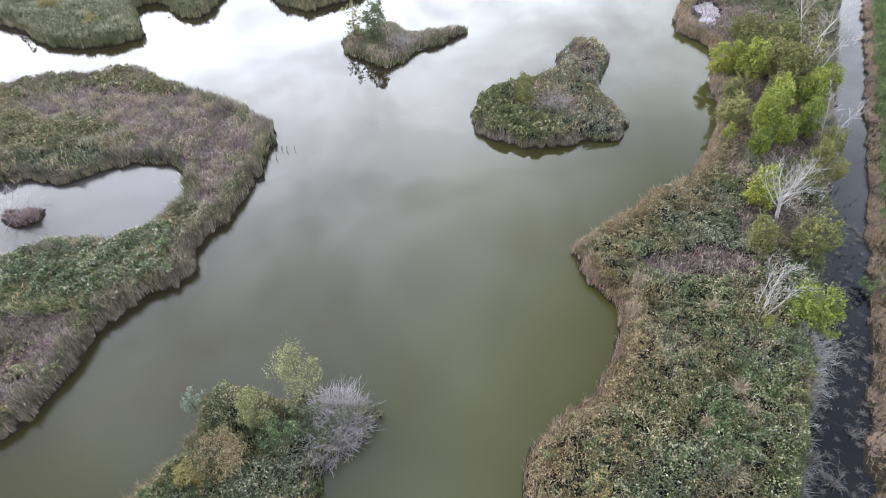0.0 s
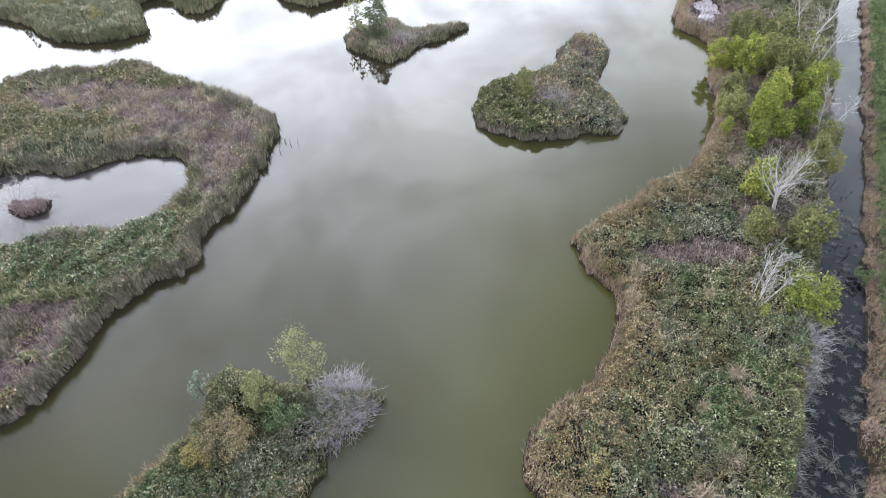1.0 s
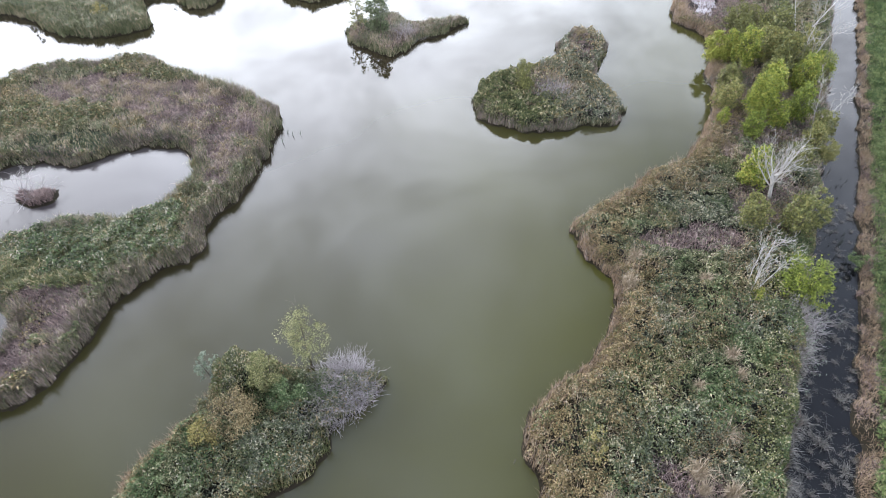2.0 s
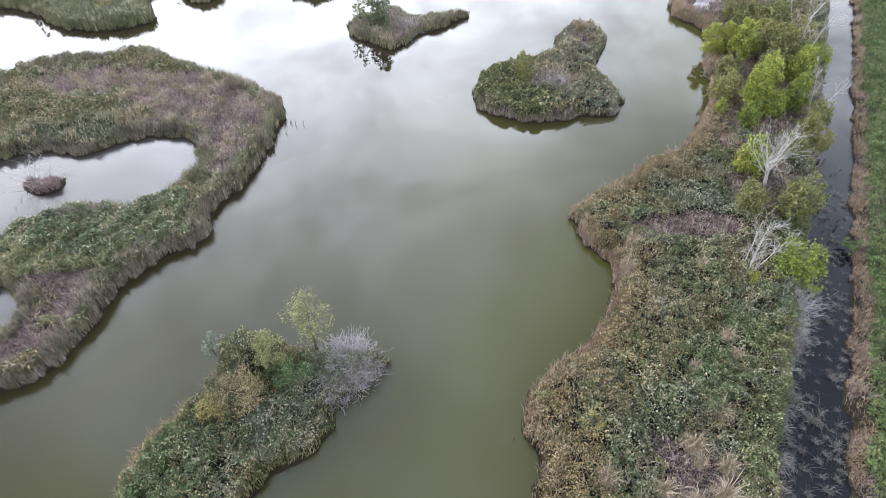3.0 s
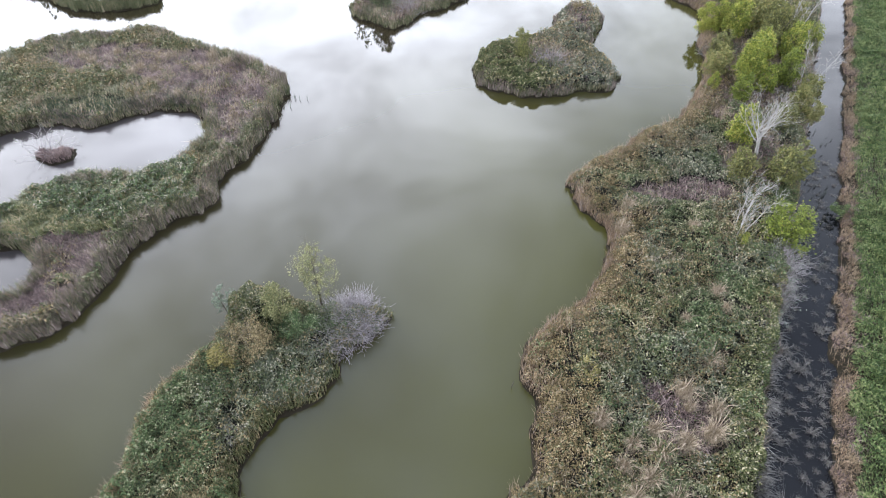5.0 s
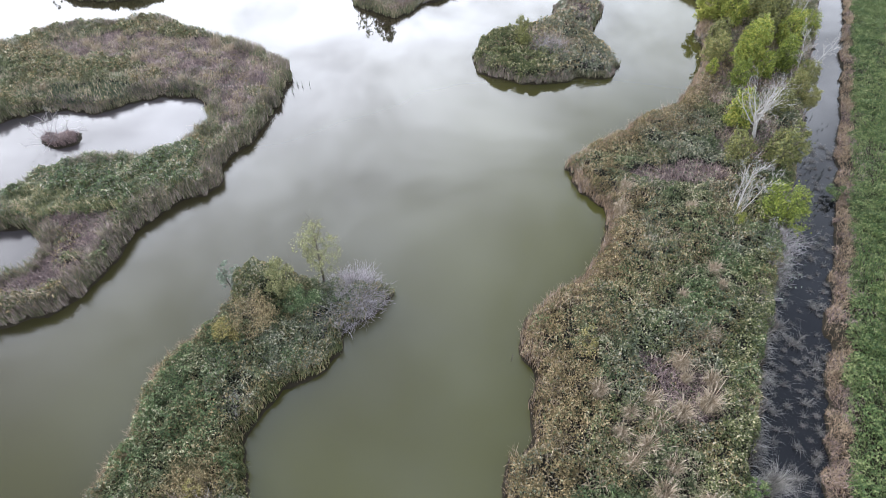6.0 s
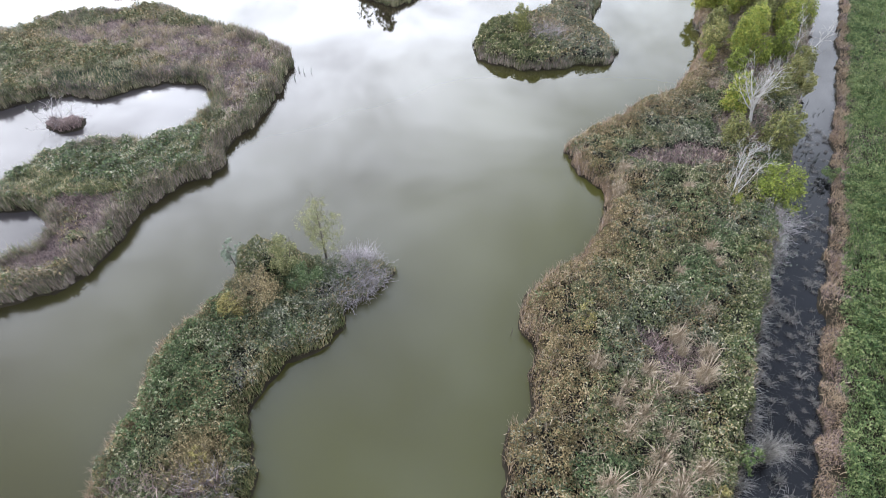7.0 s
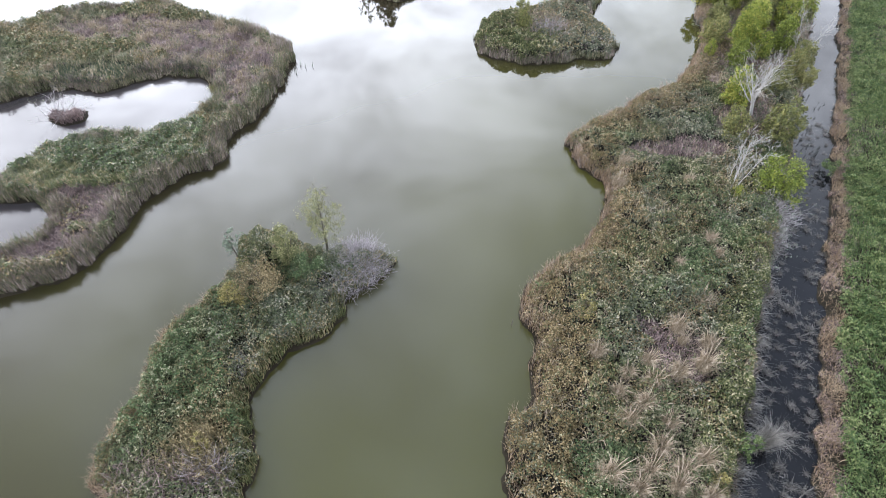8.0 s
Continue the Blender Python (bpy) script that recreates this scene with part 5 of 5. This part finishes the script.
marsh_tussocks = {k: tussock("grass_tussock", 86 + i, 1.2, 2.2, "straw", "straw-coloured grass tussock among the large island's marsh grass", 420, n, "plume", "grass tussocks on the large island") for i, (k, n) in enumerate((("a", 16), ("b", 26)))}
place_all(marsh_tussocks, [
    (-47.8, 65.1, 1.0, "a"), (-49.2, 62.1, 0.9, "b"), (-41.1, 61.5, 1.1, "b"), (-40.5, 63.2, 1.0, "a"), (-45.0, 67.3, 1.0, "b"), (-43.1, 58.5, 0.8, "a"), (-33.3, 56.5, 0.9, "b"),
    (-31.5, 65.8, 1.1, "a"), (-29.3, 64.3, 1.2, "a"), (-50.4, 59.3, 1.0, "b"), (-50.6, 55.1, 0.9, "a"), (-49.5, 66.4, 0.9, "b"), (-46.2, 61.0, 0.8, "a"), (-38.4, 60.2, 0.7, "b")], 0.9, 110)
pond_grass = tussock("grass_tussock", 91, 1.5, 2.2, "willow", "pale green grass tussock at the pond's end", 200, 12, "straw")
pond_grass.matrix_basis = pose(-28.6, 50.3, 0.3)

# dead reed tufts standing in the ditch
tufts = [tussock("reed_tuft", 100 + k, 1.1, 2.5, "tuft", "grey dead reed tuft standing in the ditch water", 60 + 12 * k, 0, group="reed tufts in the ditch", droop=0.72, blade=0.026) for k in range(5)]
trng = random.Random(5)
spots = []
for s in range(900):
    a, w = trng.uniform(-10, 46), trng.uniform(-4.3, -0.3)
    thick = 1.0 if a < 30 else 0.9
    if trng.random() < thick * (0.55 + 0.45 * abs(w + 2.2) / 2.2) and all((a - p) ** 2 + (w - q) ** 2 > 0.62 for p, q in spots):
        spots.append((a, w))
for k, (a, w) in enumerate(spots[:200]):
    x, y = beside(a, w)
    size = trng.uniform(0.45, 1.0) * (0.8 if a > 28 else 1)
    m = stand(None, x, y, -0.05, trng.uniform(-60, 100), size, trng.uniform(0.6, 1.1))
    if k < 5:
        tufts[k].matrix_basis = m
    else:
        copy_thing(tufts[k % 5], m)
bush = leafy_tree("green_bush", 110, 1.6, 2.2, M["crop"], M["bark"], "small dark green bush at the ditch's field edge", "bush", 3, 0.16, 700, low=0.1)
clumps_ = [tussock("reed_clump", 130 + k, 1.3, 0.9, "reed_black", "dark upright reed clump standing in the ditch water", 26, 0, group="reed clumps in the ditch", droop=0.12, blade=0.016) for k in range(3)]
placed = []
while len(placed) < 40:
    a, w = trng.uniform(33, 52), trng.uniform(-3.4, -0.9)
    if all((a - p) ** 2 + (w - q) ** 2 > 0.35 for p, q in placed):
        placed.append((a, w))
for k, (a, w) in enumerate(placed):
    m = stand(None, *beside(a, w), -0.1, trng.uniform(0, 360), trng.uniform(0.5, 0.85), trng.uniform(0.8, 1.2))
    if k < 3:
        clumps_[k].matrix_basis = m
    else:
        copy_thing(clumps_[k % 3], m)
bush.matrix_basis = pose(*beside(37.0, -0.3), 0.1)

# thin trees on the far island, and sprigs and sticks standing in the lake
for seed, h, w, x, y in ((111, 5.0, 3.0, -67.5, 91.5), (112, 4.5, 3.0, -46.5, 99.8)):
    leafy_tree("island_tree", seed, h, w, M["tree_dark"], M["bark"], "thin sparsely leaved tree beside the far island's shore", count=350, leaf=0.28).matrix_basis = pose(x, y, 0.2)
for k, (x, y, n) in enumerate(((-18.9, 57.2, 9), (-18.2, 56.8, 6), (-17.3, 56.9, 4), (-19.2, 55.2, 8))):
    tussock("reed_sprig", 120 + k, 0.8, 0.5, "reed_dark", "few dark reed sprigs standing in the lake", n, 0, droop=0.1, blade=0.025).matrix_basis = pose(x, y, -0.1)
stick = empty_thing("stick", pose(5.0, 15.0, -0.4, 8, 5), "thin dead stick standing in the lake", "stick")
part("shaft", mesh_of("shaft", *tubes([limb(np.random.default_rng(9), (0, 0, 0), (0, 0, 1), 1.4, 0.035, 0.02)], 6), M["bark"], True), stick)
